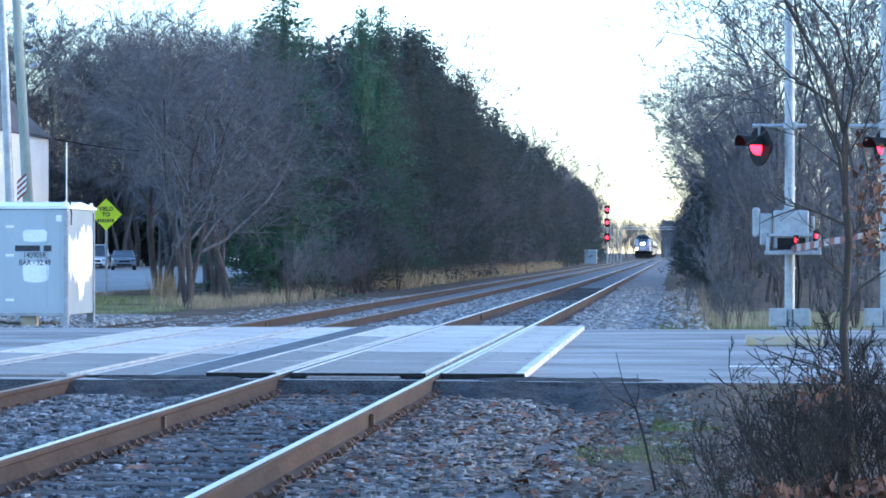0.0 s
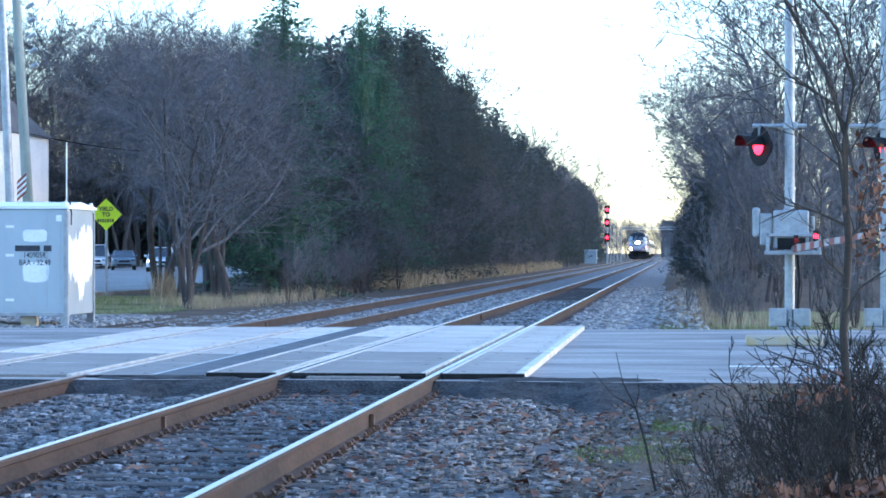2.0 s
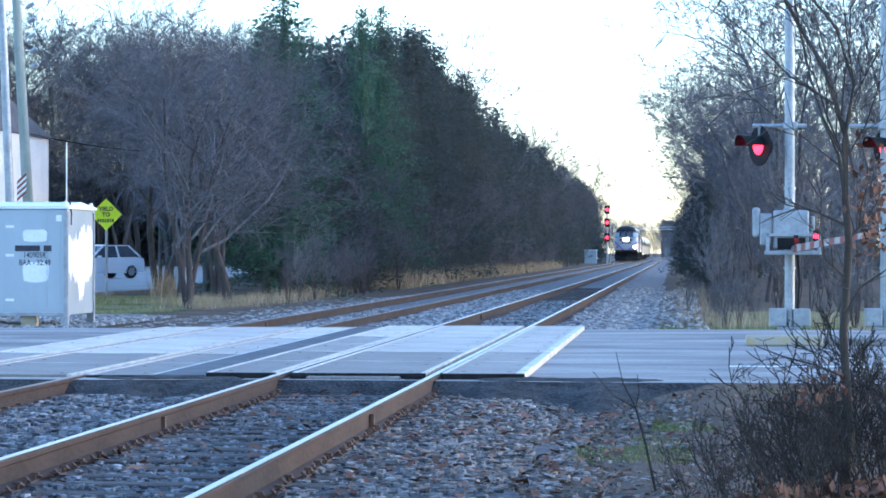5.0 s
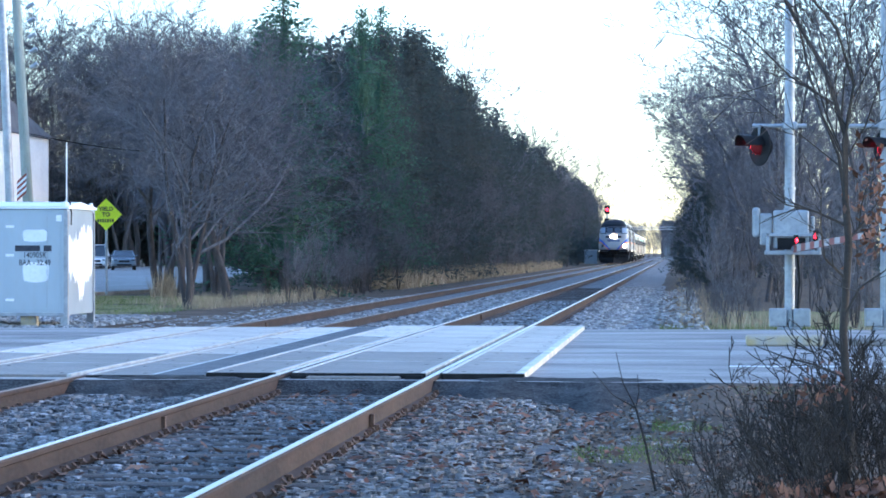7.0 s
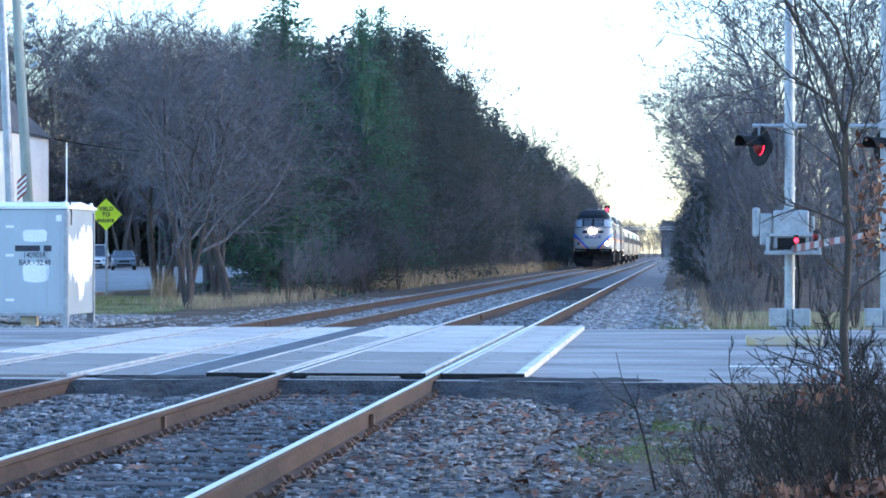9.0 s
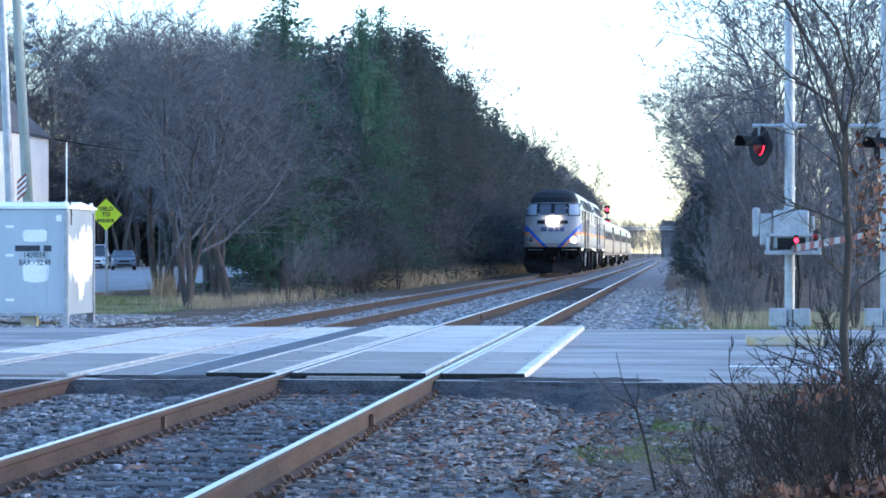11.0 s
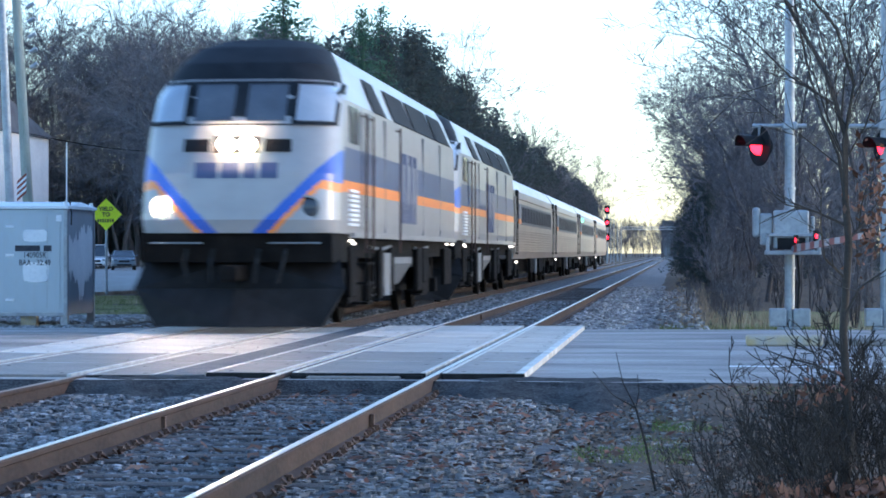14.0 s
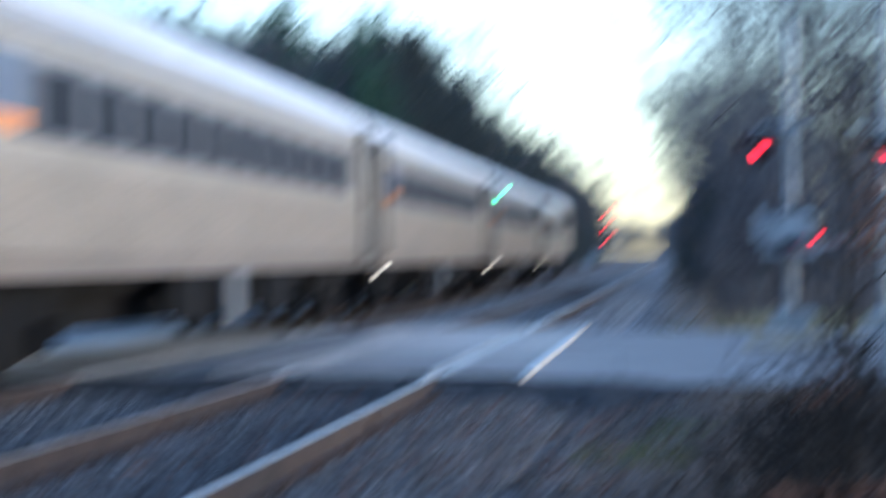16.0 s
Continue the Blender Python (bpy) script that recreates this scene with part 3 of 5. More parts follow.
def bare_tree_meshes(seed, stems, height, radius, kids=(12, 6, 5, 2), spread=0.75, bark=None, thinnest=0.007, low=0.3, lean=0.16, rise=0.10, bushy=0.0):
    r = np.random.default_rng(seed)
    parts_ = [Shape(), Shape()]
    for k in range(stems):
        a = 6.28 * k / stems + r.uniform(0, 1)
        out = 0.0 if stems == 1 else lean * r.uniform(0.5, 1.4)
        grow(parts_, r, (0.2 * out * math.cos(a), 0.2 * out * math.sin(a), -0.15), (out * math.cos(a), out * math.sin(a), 1),
             height * r.uniform(0.8, 1.0), radius * r.uniform(0.75, 1), 0, 4, kids, spread, thinnest, low, rise, bushy)
    bark = bark or M_BARK
    return [parts_[0].mesh("trunk", [M_BARK_DARK if bark is not M_TWIG else bark], True), parts_[1].mesh("crown", [bark])]


def put_tree(meshes, x, y, z, turn, scale, label, group, name="tree"):
    t = thing(name, pose(x, y, z, 0, 0, turn), label, "tree", group)
    t.scale = (scale, scale, scale)
    for me in meshes:
        part(me.name.split(".")[0], me, me.materials[0], t)
    return t


def conifer_meshes(seed, height, width, needles, dense=1.0, blunt=0.0, leafy=1.0, tiers=0.0):
    """A tapered trunk, drooping limbs, and many small sprays of needles along each limb."""
    r = np.random.default_rng(seed)
    wood, leaf = Shape(), Shape()
    wood.tube([(0, 0, -0.2), (0.05, 0, height * 0.5), (0, 0.04, height)], [0.17, 0.1, 0.02], 7)
    # a ragged inner mass that the sprays cover
    rows_, cols_ = 9, 9
    core = []
    for j in range(rows_):
        u = 0.12 + 0.8 * j / (rows_ - 1)
        rad = (0.44 - 0.5 * tiers) * width * (1 - u) ** (1.0 - 0.45 * blunt) + 0.03
        core.append([(rad * q * math.cos(6.283 * k / cols_), rad * q * math.sin(6.283 * k / cols_), height * (u + r.uniform(-0.02, 0.02)))
                     for k, q in enumerate(r.uniform(0.6, 1.15, cols_))])
    leaf.loft(core)
    limbs = int(150 * dense)
    for k in range(limbs):
        u = 0.06 + 0.94 * (k / limbs)
        z = height * u
        reach = width * (1 - u) ** (1.0 - 0.45 * blunt) * r.uniform(0.55, 1.2) * (1 + tiers * math.sin(7.5 * z / (1 + 0.1 * z) + seed)) + 0.12
        a = k * 2.4 + r.uniform(-0.4, 0.4)
        reach *= 1 + tiers * 0.7 * math.sin(2 * a + 1.3 * z + seed)
        tip = Vector((math.cos(a) * reach, math.sin(a) * reach, z + reach * r.uniform(-0.25, 0.28)))
        base = Vector((0, 0, z))
        if k % 2 == 0:
            wood.tube([base, tip], [0.03, 0.008], 3)
        n = int((5 + 13 * reach) * leafy)
        for j in range(n):
            w = (j + r.uniform(0.2, 1)) / n
            if w < 0.2 and r.uniform() < 0.6:
                continue
            q = base.lerp(tip, w) + Vector(r.normal(0, 0.13, 3))
            size = r.uniform(0.16, 0.36) / leafy ** 0.5
            d = (Vector((math.cos(a), math.sin(a), 0.1)) + Vector(r.normal(0, 0.6, 3))).normalized()
            s = d.cross(Vector(r.normal(0, 1, 3))).normalized() * size * 0.2
            e = q + d * size
            m = q + d * size * 0.45
            leaf.add([q, m + s, e, m - s], [(0, 1, 2), (0, 2, 3)])
    return [wood.mesh("trunk", [M_BARK_DARK], True), leaf.mesh("crown", [needles])]

HEDGE = ((78, 7.6), (83, 9.9), (88, 8.6), (93, 8.4), (98, 10.2), (103, 10.0), (108, 11.5), (118, 12.0), (130, 12.1), (145, 11.8), (160, 11.7), (200, 11.0), (250, 11.2), (300, 11.6), (400, 10.4))


def hedge_height(y):
    """Height of the evergreen wall along the far track."""
    for (y0, h0), (y1, h1) in zip(HEDGE, HEDGE[1:]):
        if y0 <= y <= y1:
            return h0 + (h1 - h0) * (y - y0) / (y1 - y0)
    return HEDGE[-1][1]


def woods():
    r = np.random.default_rng(21)
    bare = [bare_tree_meshes(100 + k, 1 if k else 2, 8.2, 0.09, kids=(12, 6, 5, 3), spread=0.9, low=0.25, bark=M_BARK_MID, rise=0.07, bushy=0.5) for k in range(4)]
    full = [bare_tree_meshes(120 + k, (1, 2, 1, 3)[k], 8.2, (0.19, 0.14, 0.16, 0.12)[k], kids=((13, 8, 6, 5), (8, 7, 6, 5), (14, 8, 6, 5), (6, 7, 6, 5))[k], spread=1.08,
                             low=0.26, bark=M_BARK_MID, rise=0.045, bushy=1.0, thinnest=0.0065, lean=0.2) for k in range(4)]
    scrub = [bare_tree_meshes(140 + k, 5, 3.2, 0.03, kids=(7, 4, 3, 0), spread=0.7, bark=M_BARK_MID) for k in range(3)]
    fine_pines = [conifer_meshes(230 + k, 10.4, 2.6, M_PINE, 1.3, blunt=0.7, leafy=2.6, tiers=0.4) for k in range(2)]
    fine_cedars = [conifer_meshes(240 + k, 9.5, 2.3, M_CEDAR, 1.5, blunt=1.15, leafy=2.4, tiers=0.2) for k in range(3)]
    cedars = [conifer_meshes(220 + k, 9.5, 2.3, M_CEDAR, 1.0, blunt=1.15, leafy=0.8, tiers=0.2) for k in range(3)]
    g_l, g_r = "woods beside the far track", "woods beside the near track"
    lab_bare = "bare grey-brown winter tree with a mass of fine twigs"
    lab_cedar = "dark brownish-green cedar with dense ragged sprays"
    # the trees that stand on the verge
    put_tree(full[3], -12.6, 64.0, -0.22, 20, 0.82, "bare tree of several grey stems on the grass verge", g_l)
    put_tree(full[0], -12.5, 69.5, -0.22, 100, 0.91, "bare forked tree with a thick grey trunk on the verge", g_l)
    put_tree(full[1], -17.5, 84.0, -0.22, 210, 1.05, "bare tree with two grey stems in tall dry grass", g_l)
    for k, (src, x, y, sc) in enumerate(((full[2], -15.4, 77.0, 0.9), (full[3], -14.8, 80.0, 0.9), (bare[1], -18.7, 92.0, 1.1), (bare[2], -20.4, 99.0, 1.15), (full[1], -17.6, 93.0, 1.04),
                                         (bare[3], -19.6, 104.0, 1.18), (bare[1], -16.2, 88.0, 1.04))):
        put_tree(src, x, y, -0.24, 67 * k, sc, lab_bare, g_l)
    # conifers along the far track
    for x, y, h, w in ((-13.0, 82.5, 9.9, 1.1), (-14.2, 86.5, 9.5, 1.1), (-12.2, 97.0, 10.9, 0.72), (-12.0, 101.0, 9.2, 0.9), (-12.6, 106.5, 11.9, 0.78)):
        t = put_tree(fine_pines[int(y) % 2], x, y, -0.25, 31 * y, h / 10.4, "tall green pine with ragged sprays", g_l, "conifer")
        t.scale = (w * 0.95, w * 0.95, h / 10.4)
    y, k = 87.5, 0
    while y < 400:
        if y < 96:
            front, tall = -13.4 + r.uniform(-0.5, 0.4), 7.0 + r.uniform(-0.4, 0.4)
        else:
            front, tall = (-14.6 if y < 104 else -12.9) + r.uniform(-0.7, 0.5), hedge_height(y) * r.uniform(0.9, 1.03) * (0.86 if y < 104 else 1.0)
        src = (fine_cedars if y < 150 else cedars)[k % 3]
        t = put_tree(src, front, y, -0.25, r.uniform(0, 360), tall / 9.5, lab_cedar, g_l, "conifer")
        t.scale = (r.uniform(0.9, 1.15), r.uniform(0.9, 1.15), tall / 9.5)
        if 106 < y < 260:
            put_tree(cedars[(k + 1) % 3], front - 3.2 + r.uniform(-1, 1), y + 1.5, -0.25, r.uniform(0, 360), hedge_height(y) / 9.5 * r.uniform(0.9, 1.06), lab_cedar, g_l, "conifer")
        y += 2.0 + 0.016 * (y - 76) + r.uniform(0, 0.7)
        k += 1
    # bare trees before the evergreens, and a few that stand over them
    for x, y, sc in ((-11.5, 92, 0.5), (-11.3, 100, 0.42), (-11.4, 107, 0.55), (-11.2, 115, 0.5), (-11.4, 124, 0.6), (-11.2, 134, 0.55), (-11.5, 146, 0.7), (-11.3, 160, 0.65), (-11.3, 178, 0.7),
                     (-11.2, 200, 0.75), (-11.4, 226, 0.8), (-11.2, 256, 0.9), (-11.4, 290, 0.95), (-11.2, 330, 1.0), (-14.5, 152, 1.52), (-14.2, 182, 1.42), (-13.4, 235, 1.45), (-13.0, 268, 1.42), (-12.6, 320, 1.4), (-12.6, 350, 1.35)):
        put_tree(bare[int(r.integers(4))], x, y, -0.25, r.uniform(0, 360), sc, lab_bare, g_l)
    for k in range(50):
        y = 72 + k * (1.5 if k < 24 else 3.2)
        put_tree(scrub[k % 3], -10.9 + r.uniform(-0.9, 0.3), y, -0.25, r.uniform(0, 360), r.uniform(0.35, 0.8), "thicket of bare brown stems at the wood's edge", g_l, "shrub")
    # far side of the street
    for k in range(44):
        x = -32 - 0.85 * k
        put_tree(cedars[k % 3], x + r.uniform(-0.6, 0.6), (250 if k % 2 else 264) - 0.3 * k, -0.3, r.uniform(0, 360), r.uniform(1.0, 1.35), "dark cedar in the woods across the street", "woods across the street", "conifer")
    for k in range(16):
        put_tree(cedars[k % 3], 2.0 + 1.0 * k + r.uniform(-0.4, 0.4), 128 + r.uniform(-8, 20), -0.25, r.uniform(0, 360), r.uniform(0.5, 0.75), "low dark evergreen cedar behind bare trees", g_r, "conifer")
    for k in range(18):
        x = -35 - 1.75 * k + r.uniform(-1, 1)
        put_tree(full[k % 4] if k < 8 or k % 2 else bare[k % 4], x, 238 + 2 * r.uniform(-3, 3) - 1.3 * k, -0.3, r.uniform(0, 360), r.uniform(2.2, 2.6), lab_bare, "woods across the street")
    # near track side
    for k, (x, y, sc) in enumerate(((5.2, 74, 0.78), (3.6, 92, 0.9), (2.9, 108, 1.02), (5.6, 100, 0.88), (3.0, 122, 1.1), (7.4, 84, 0.84))):
        put_tree(full[(k * 3 + 2) % 4], x, y, -0.22, 47 * k + 15, sc, lab_bare, g_r)
    for k, (x, y, sc) in enumerate(((4.2, 56, 0.86), (2.9, 62, 0.9), (5.4, 64, 1.0), (2.6, 74, 1.08), (3.9, 84, 1.2), (2.7, 96, 1.2), (1.9, 68, 0.55), (2.0, 80, 0.6), (3.2, 140, 1.2), (2.4, 145, 0.95), (2.5, 175, 0.9), (2.6, 210, 0.9), (2.7, 260, 0.9), (2.6, 320, 0.9))):
        put_tree(bare[k % 4], x, y, -0.22, 83 * k, sc, lab_bare, g_r)
    for k in range(34):
        y = 47 + 2.2 * k
        put_tree(scrub[k % 3], 1.1 + r.uniform(-0.2, 3.2) * (1 if k < 16 else 0.4), y, -0.2, r.uniform(0, 360), r.uniform(0.4, 0.9), "thicket of bare brown stems at the wood's edge", g_r, "shrub")
    for k in range(18):
        put_tree(scrub[k % 3], r.uniform(0.2, 3.6), r.uniform(44, 58), -0.24, r.uniform(0, 360), r.uniform(0.18, 0.34), "low brown brush of thin stems near the mast", g_r, "shrub")
    for x, y, sc in ((0.95, 82, 0.38), (0.7, 96, 0.46), (1.3, 104, 0.48), (1.3, 112, 0.5), (0.5, 140, 0.46), (0.4, 190, 0.46)):
        put_tree(fine_cedars[int(r.integers(3))], x, y, -0.22, r.uniform(0, 360), sc, "low dark evergreen cedar at the wood's edge", g_r, "conifer")
    # where the line runs out of sight
    for k in range(46):
        put_tree(bare[1 + k % 3], -32 + 1.0 * k + r.uniform(-0.5, 0.5), 720 + r.uniform(-25, 25), -0.3, r.uniform(0, 360), r.uniform(1.0, 1.3), "distant grey tree at the end of the line", "distant woods")
    for k in range(24):
        put_tree(scrub[k % 3], -32 + 2.0 * k + r.uniform(-0.5, 0.5), 705 + r.uniform(-8, 8), -0.3, r.uniform(0, 360), r.uniform(1.3, 1.9), "distant grey thicket at the end of the line", "distant woods", "shrub")


woods()


# ---- crossing signal, cabinet, signs ----
def lamp_unit(parent, x, z, facing, reach):
    """A round black backing board with a hooded red lamp; the lens drum turns between its lit and unlit half."""
    head = part("lamp_head", Shape().loft([disc_ring(0.0025, 0.0, 24), disc_ring(0.335, 0.0, 24), disc_ring(0.335, 0.015, 24), disc_ring(0.17, 0.03, 24), disc_ring(0.15, 0.17, 24)]),
                M_BLACK, parent, "black round backing board", at=pose(x, 0, z, 0, 0, facing))
    hood = Shape()
    rings = []
    for y, rad in ((0.0, 0.175), (-0.12, 0.178), (-0.36, 0.182)):
        rings.append([(rad * math.cos(w), y - (0.0 if y == 0 else 0.05 * math.sin(w)), rad * math.sin(w)) for w in np.linspace(radians(2), radians(178), 16)])
    hood.loft(rings, closed=False, caps=False)
    hood.loft([[(p[0] * 0.97, p[1], p[2] * 0.97) for p in q] for q in rings], closed=False, caps=False)
    part("hood", hood, M_BLACK, head, "black visor over the lens")
    return head


LENSES = []


def lens(parent, radius, y, phase, x=0.0, z=0.0, mats=None, name="lens", label="flashing red lens"):
    """A drum whose one side is lit and whose other side is dark; turning it makes the flash."""
    s = Shape()
    n, m = 16, 5
    for half, slot in ((1, 0), (-1, 1)):
        rings = []
        for j in range(m):
            u = j / (m - 1) * 1.5
            rings.append([(radius * math.cos(2 * math.pi * k / n) * math.cos(u), -half * (0.008 + radius * 0.35 * math.sin(u)),
                           radius * math.sin(2 * math.pi * k / n) * math.cos(u)) for k in range(n)])
        s.loft(rings, slot=slot)
    ob = part(name, s, list(mats or (M_RED_ON, M_RED_OFF)), parent, label, smooth=True)
    ob.matrix_basis = pose(x, y, z)
    if phase is not None:
        LENSES.append((ob, Vector((x, y, z)), phase))
    return ob


def crossing_mast(x, y, label, lamps, gate):
    t = thing("crossing_signal", pose(x, y, -0.12), label, "crossing signal", "crossing signals")
    part("mast", tube([(0, 0, 0.05), (0, 0, 6.2)], [0.085, 0.08], 16), M_GALV, t, smooth=True)
    part("base", box(-0.2, 0.2, -0.2, 0.2, 0, 0.05, bevel=0.01), M_GALV, t)
    for a in (-1, 1):
        part("base_box", box(a * 0.2 - 0.14, a * 0.2 + 0.14, -0.16, 0.12, 0.06, 0.36, bevel=0.02), M_GALV, t, "grey junction box at the foot")
    for z in (1.02, 1.75, 2.0, 2.35, 5.1):
        part("clamp", tube([(0, 0, z), (0, 0, z + 0.04)], 0.1, 16, caps=True), M_GALV, t, smooth=False)
    if lamps:
        part("crossarm", tube([(-0.62, -0.02, 3.42), (0.28, -0.02, 3.42)], 0.035, 10, caps=True), M_GALV, t)
        part("arm_bracket", box(-0.12, 0.12, -0.12, 0.1, 3.36, 3.48, bevel=0.015), M_GALV, t)
    return t


def signals():
    t = crossing_mast(1.87, 42.4, "galvanised crossing signal with black hooded red lamps and lowered gate", True, True)
    h1 = lamp_unit(t, -0.50, 3.08, -60, 0.4)
    lens(h1, 0.15, -0.011, 0)
    part("hanger", tube([(-0.50, 0.05, 3.08), (-0.50, -0.02, 3.42)], 0.025, 8), M_GALV, t)
    # gate machine
    gm = part("gate_machine", box(-0.28, 0.30, -0.42, -0.10, 1.36, 2.0, bevel=0.03), M_GALV, t, "grey steel gate machine housing")
    part("gate_frame", box(-0.42, 0.50, -0.5, -0.05, 1.26, 1.33, bevel=0.012), M_GALV, t)
    part("gate_frame", box(-0.42, 0.50, -0.5, -0.44, 1.56, 1.62, bevel=0.01), M_GALV, t)
    # a solid black block gives the shade inside the housing's opening
    part("motor_box", box(-0.22, 0.24, -0.46, -0.42, 1.35, 1.54, bevel=0.01), M_BLACK, gm, "black block as the shaded opening of the gate machine")
    for a in (-0.40, 0.44):
        part("gate_frame", box(a, a + 0.05, -0.5, -0.05, 1.3, 1.62, bevel=0.01), M_GALV, t)
    part("counterweight", box(-0.62, -0.50, -0.3, 0.05, 1.55, 2.05, bevel=0.05), M_GALV, t, "rounded steel counterweight")
    part("side_arm", box(-0.50, -0.30, -0.3, -0.22, 1.42, 1.95, bevel=0.02), M_GALV, t)
    part("side_arm", box(0.34, 0.40, -0.34, -0.1, 1.3, 1.9, bevel=0.02), M_GALV, t)
    part("conduit", tube([(0.12, -0.12, 0.3), (0.16, -0.12, 0.8), (0.12, -0.14, 1.3)], 0.02, 6), M_BLACK, t)
    # gate arm runs back towards the near lane
    a0, a1 = Vector((0.05, -0.45, 1.36)), Vector((0.55, -9.6, 1.52))
    n = 14
    arm = part("gate_arm", tube([a0, a0.lerp(a1, 0.02)], 0.05, 6, caps=True), M_GALV, t, "striped red and white gate arm")
    for k in range(n):
        p, q = a0.lerp(a1, k / n), a0.lerp(a1, (k + 1) / n)
        hh = 0.125 - 0.004 * k
        s = Shape().loft([[(p.x - 0.02, p.y, p.z - hh / 2), (p.x + 0.02, p.y, p.z - hh / 2), (p.x + 0.02, p.y, p.z + hh / 2), (p.x - 0.02, p.y, p.z + hh / 2)],
                          [(q.x - 0.02, q.y, q.z - hh / 2), (q.x + 0.02, q.y, q.z - hh / 2), (q.x + 0.02, q.y, q.z + hh / 2), (q.x - 0.02, q.y, q.z + hh / 2)]])
        part("band", s, M_ARM_PALE if k % 2 else M_REDSTRIPE, arm)
    part("band", box(a1.x - 0.03, a1.x + 0.03, a1.y - 0.05, a1.y + 0.02, a1.z - 0.05, a1.z + 0.06), M_BLACK, arm)
    for u, ph in ((0.04, 1), (0.36, 0)):
        p = a0.lerp(a1, u)
        lampb = part("gate_lamp", box(-0.04, 0.04, -0.03, 0.06, -0.08, 0.09, bevel=0.015), M_BLACK, t, at=pose(p.x, p.y, p.z + 0.13))
        lens(lampb, 0.04, -0.045, ph)
    # second signal across the road's end
    t2 = crossing_mast(3.47, 42.6, "galvanised crossing signal mast half hidden by twigs", True, False)
    h2 = lamp_unit(t2, 0.02, 3.05, -55, 0.4)
    lens(h2, 0.15, -0.011, 0)


signals()


def cabinet():
    t = thing("signal_cabinet", pose(-11.42, 46.3, -0.22), "grey aluminium railway equipment cabinet on short legs, stencilled", "equipment cabinet")
    W, D = 2.6, 2.2
    z0, z1 = 0.22, 2.22
    part("body", box(-W, 0, 0, D, z0, z1, bevel=0.012), M_ALU, t)
    roof = Shape().loft([[(-W - 0.06, -0.06, z1), (0.06, -0.06, z1), (0.06, D + 0.06, z1), (-W - 0.06, D + 0.06, z1)],
                         [(-W - 0.06, -0.06, z1 + 0.05), (0.06, -0.06, z1 + 0.05), (0.06, D + 0.06, z1 + 0.05), (-W - 0.06, D + 0.06, z1 + 0.05)],
                         [(-W - 0.03, D / 2 - 0.1, z1 + 0.16), (0.0, D / 2 - 0.1, z1 + 0.14), (0.0, D / 2 + 0.1, z1 + 0.14), (-W - 0.03, D / 2 + 0.1, z1 + 0.16)]])
    part("roof", roof, M_WHITE, t, "pale sheet-metal roof")
    for a in (-0.04, -W + 0.04):
        for b in (0.05, D - 0.05):
            part("leg", box(a - 0.07, a + 0.07, b - 0.06, b + 0.06, 0, z0 + 0.03, bevel=0.008), M_GALV, t)
    part("skid", box(-0.9, -0.6, 0.1, 0.3, 0.0, 0.2), M_YELLOW, t)
    part("sill", box(-W, 0.01, -0.03, -0.004, z0 - 0.02, z0 + 0.05, bevel=0.006), M_GALV, t)
    part("corner_post", box(-0.05, 0.02, -0.02, -0.003, z0, z1, bevel=0.004), M_GALV, t)
    part("corner_post", box(0.004, 0.03, 0.0, 0.07, z0, z1, bevel=0.004), M_GALV, t)
    part("corner_post", box(0.004, 0.03, D - 0.07, D, z0, z1, bevel=0.004), M_GALV, t)
    door = part("door", box(-1.08, -0.12, -0.012, -0.003, z0 + 0.1, z1 - 0.08, bevel=0.003), M_ALU, t)
    part("seam", box(-0.37, -0.36, -0.016, -0.012, z0 + 0.12, z1 - 0.1), M_GALV, door)
    for z in (0.48, 1.32, 1.86):
        part("hinge", box(-1.16, -1.0, -0.03, -0.012, z, z + 0.05, bevel=0.006), M_WHITE, door, "pale door hinge")
    part("notice", box(-0.19, -0.09, -0.02, -0.013, 1.98, 2.1), M_WHITE, t, "small white notice")
    # pale patches where old stencils were covered
    for za, zb, xa, xb in ((1.60, 1.83, -0.83, -0.36), (0.84, 1.22, -0.83, -0.33)):
        s = Shape()
        n = 28
        ring = []
        for k in range(n):
            w = 2 * math.pi * k / n
            c, q = math.cos(w), math.sin(w)
            e = 0.45
            ring.append(((xa + xb) / 2 + (xb - xa) / 2 * math.copysign(abs(c) ** e, c) * (1 + 0.03 * math.sin(5 * w)), (za + zb) / 2 + (zb - za) / 2 * math.copysign(abs(q) ** e, q) * (1 + 0.05 * math.sin(7 * w))))
        s.loft([[(x, -0.0125, z) for x, z in ring], [(x, -0.016, z) for x, z in ring]])
        part("paint_patch", s, M_WHITE, t, "white overpainted patch")
    # stencilled lines: the road's name stays as bars
    for xa, xb in ((-0.98, -0.50), (-0.43, -0.28)):
        part("stencil_bar", box(xa, xb, -0.0185, -0.0165, 1.42, 1.53), M_INK, t)
    for text, z in (("140905K", 1.30), ("BAA - 32.49", 1.16)):
        cu = bpy.data.curves.new("stencil", "FONT")
        cu.body, cu.size, cu.extrude, cu.align_x, cu.offset = text, 0.15, 0.001, "CENTER", 0.002
        tmp = bpy.data.objects.new("stencil", cu)
        me = bpy.data.meshes.new_from_object(tmp)
        bpy.data.objects.remove(tmp)
        me.materials.clear()
        me.materials.append(M_INK)
        ob = part("stencil", me, M_INK, t, "dark stencilled letters", at=pose(-0.60, -0.018, z, 90, 0, 0))
        ob.scale = (0.82, 1.0, 1.0)
    # bright ragged white patch on the end wall
    rr = random.Random(5)
    n = 30
    ring_lo, ring_hi = [], []
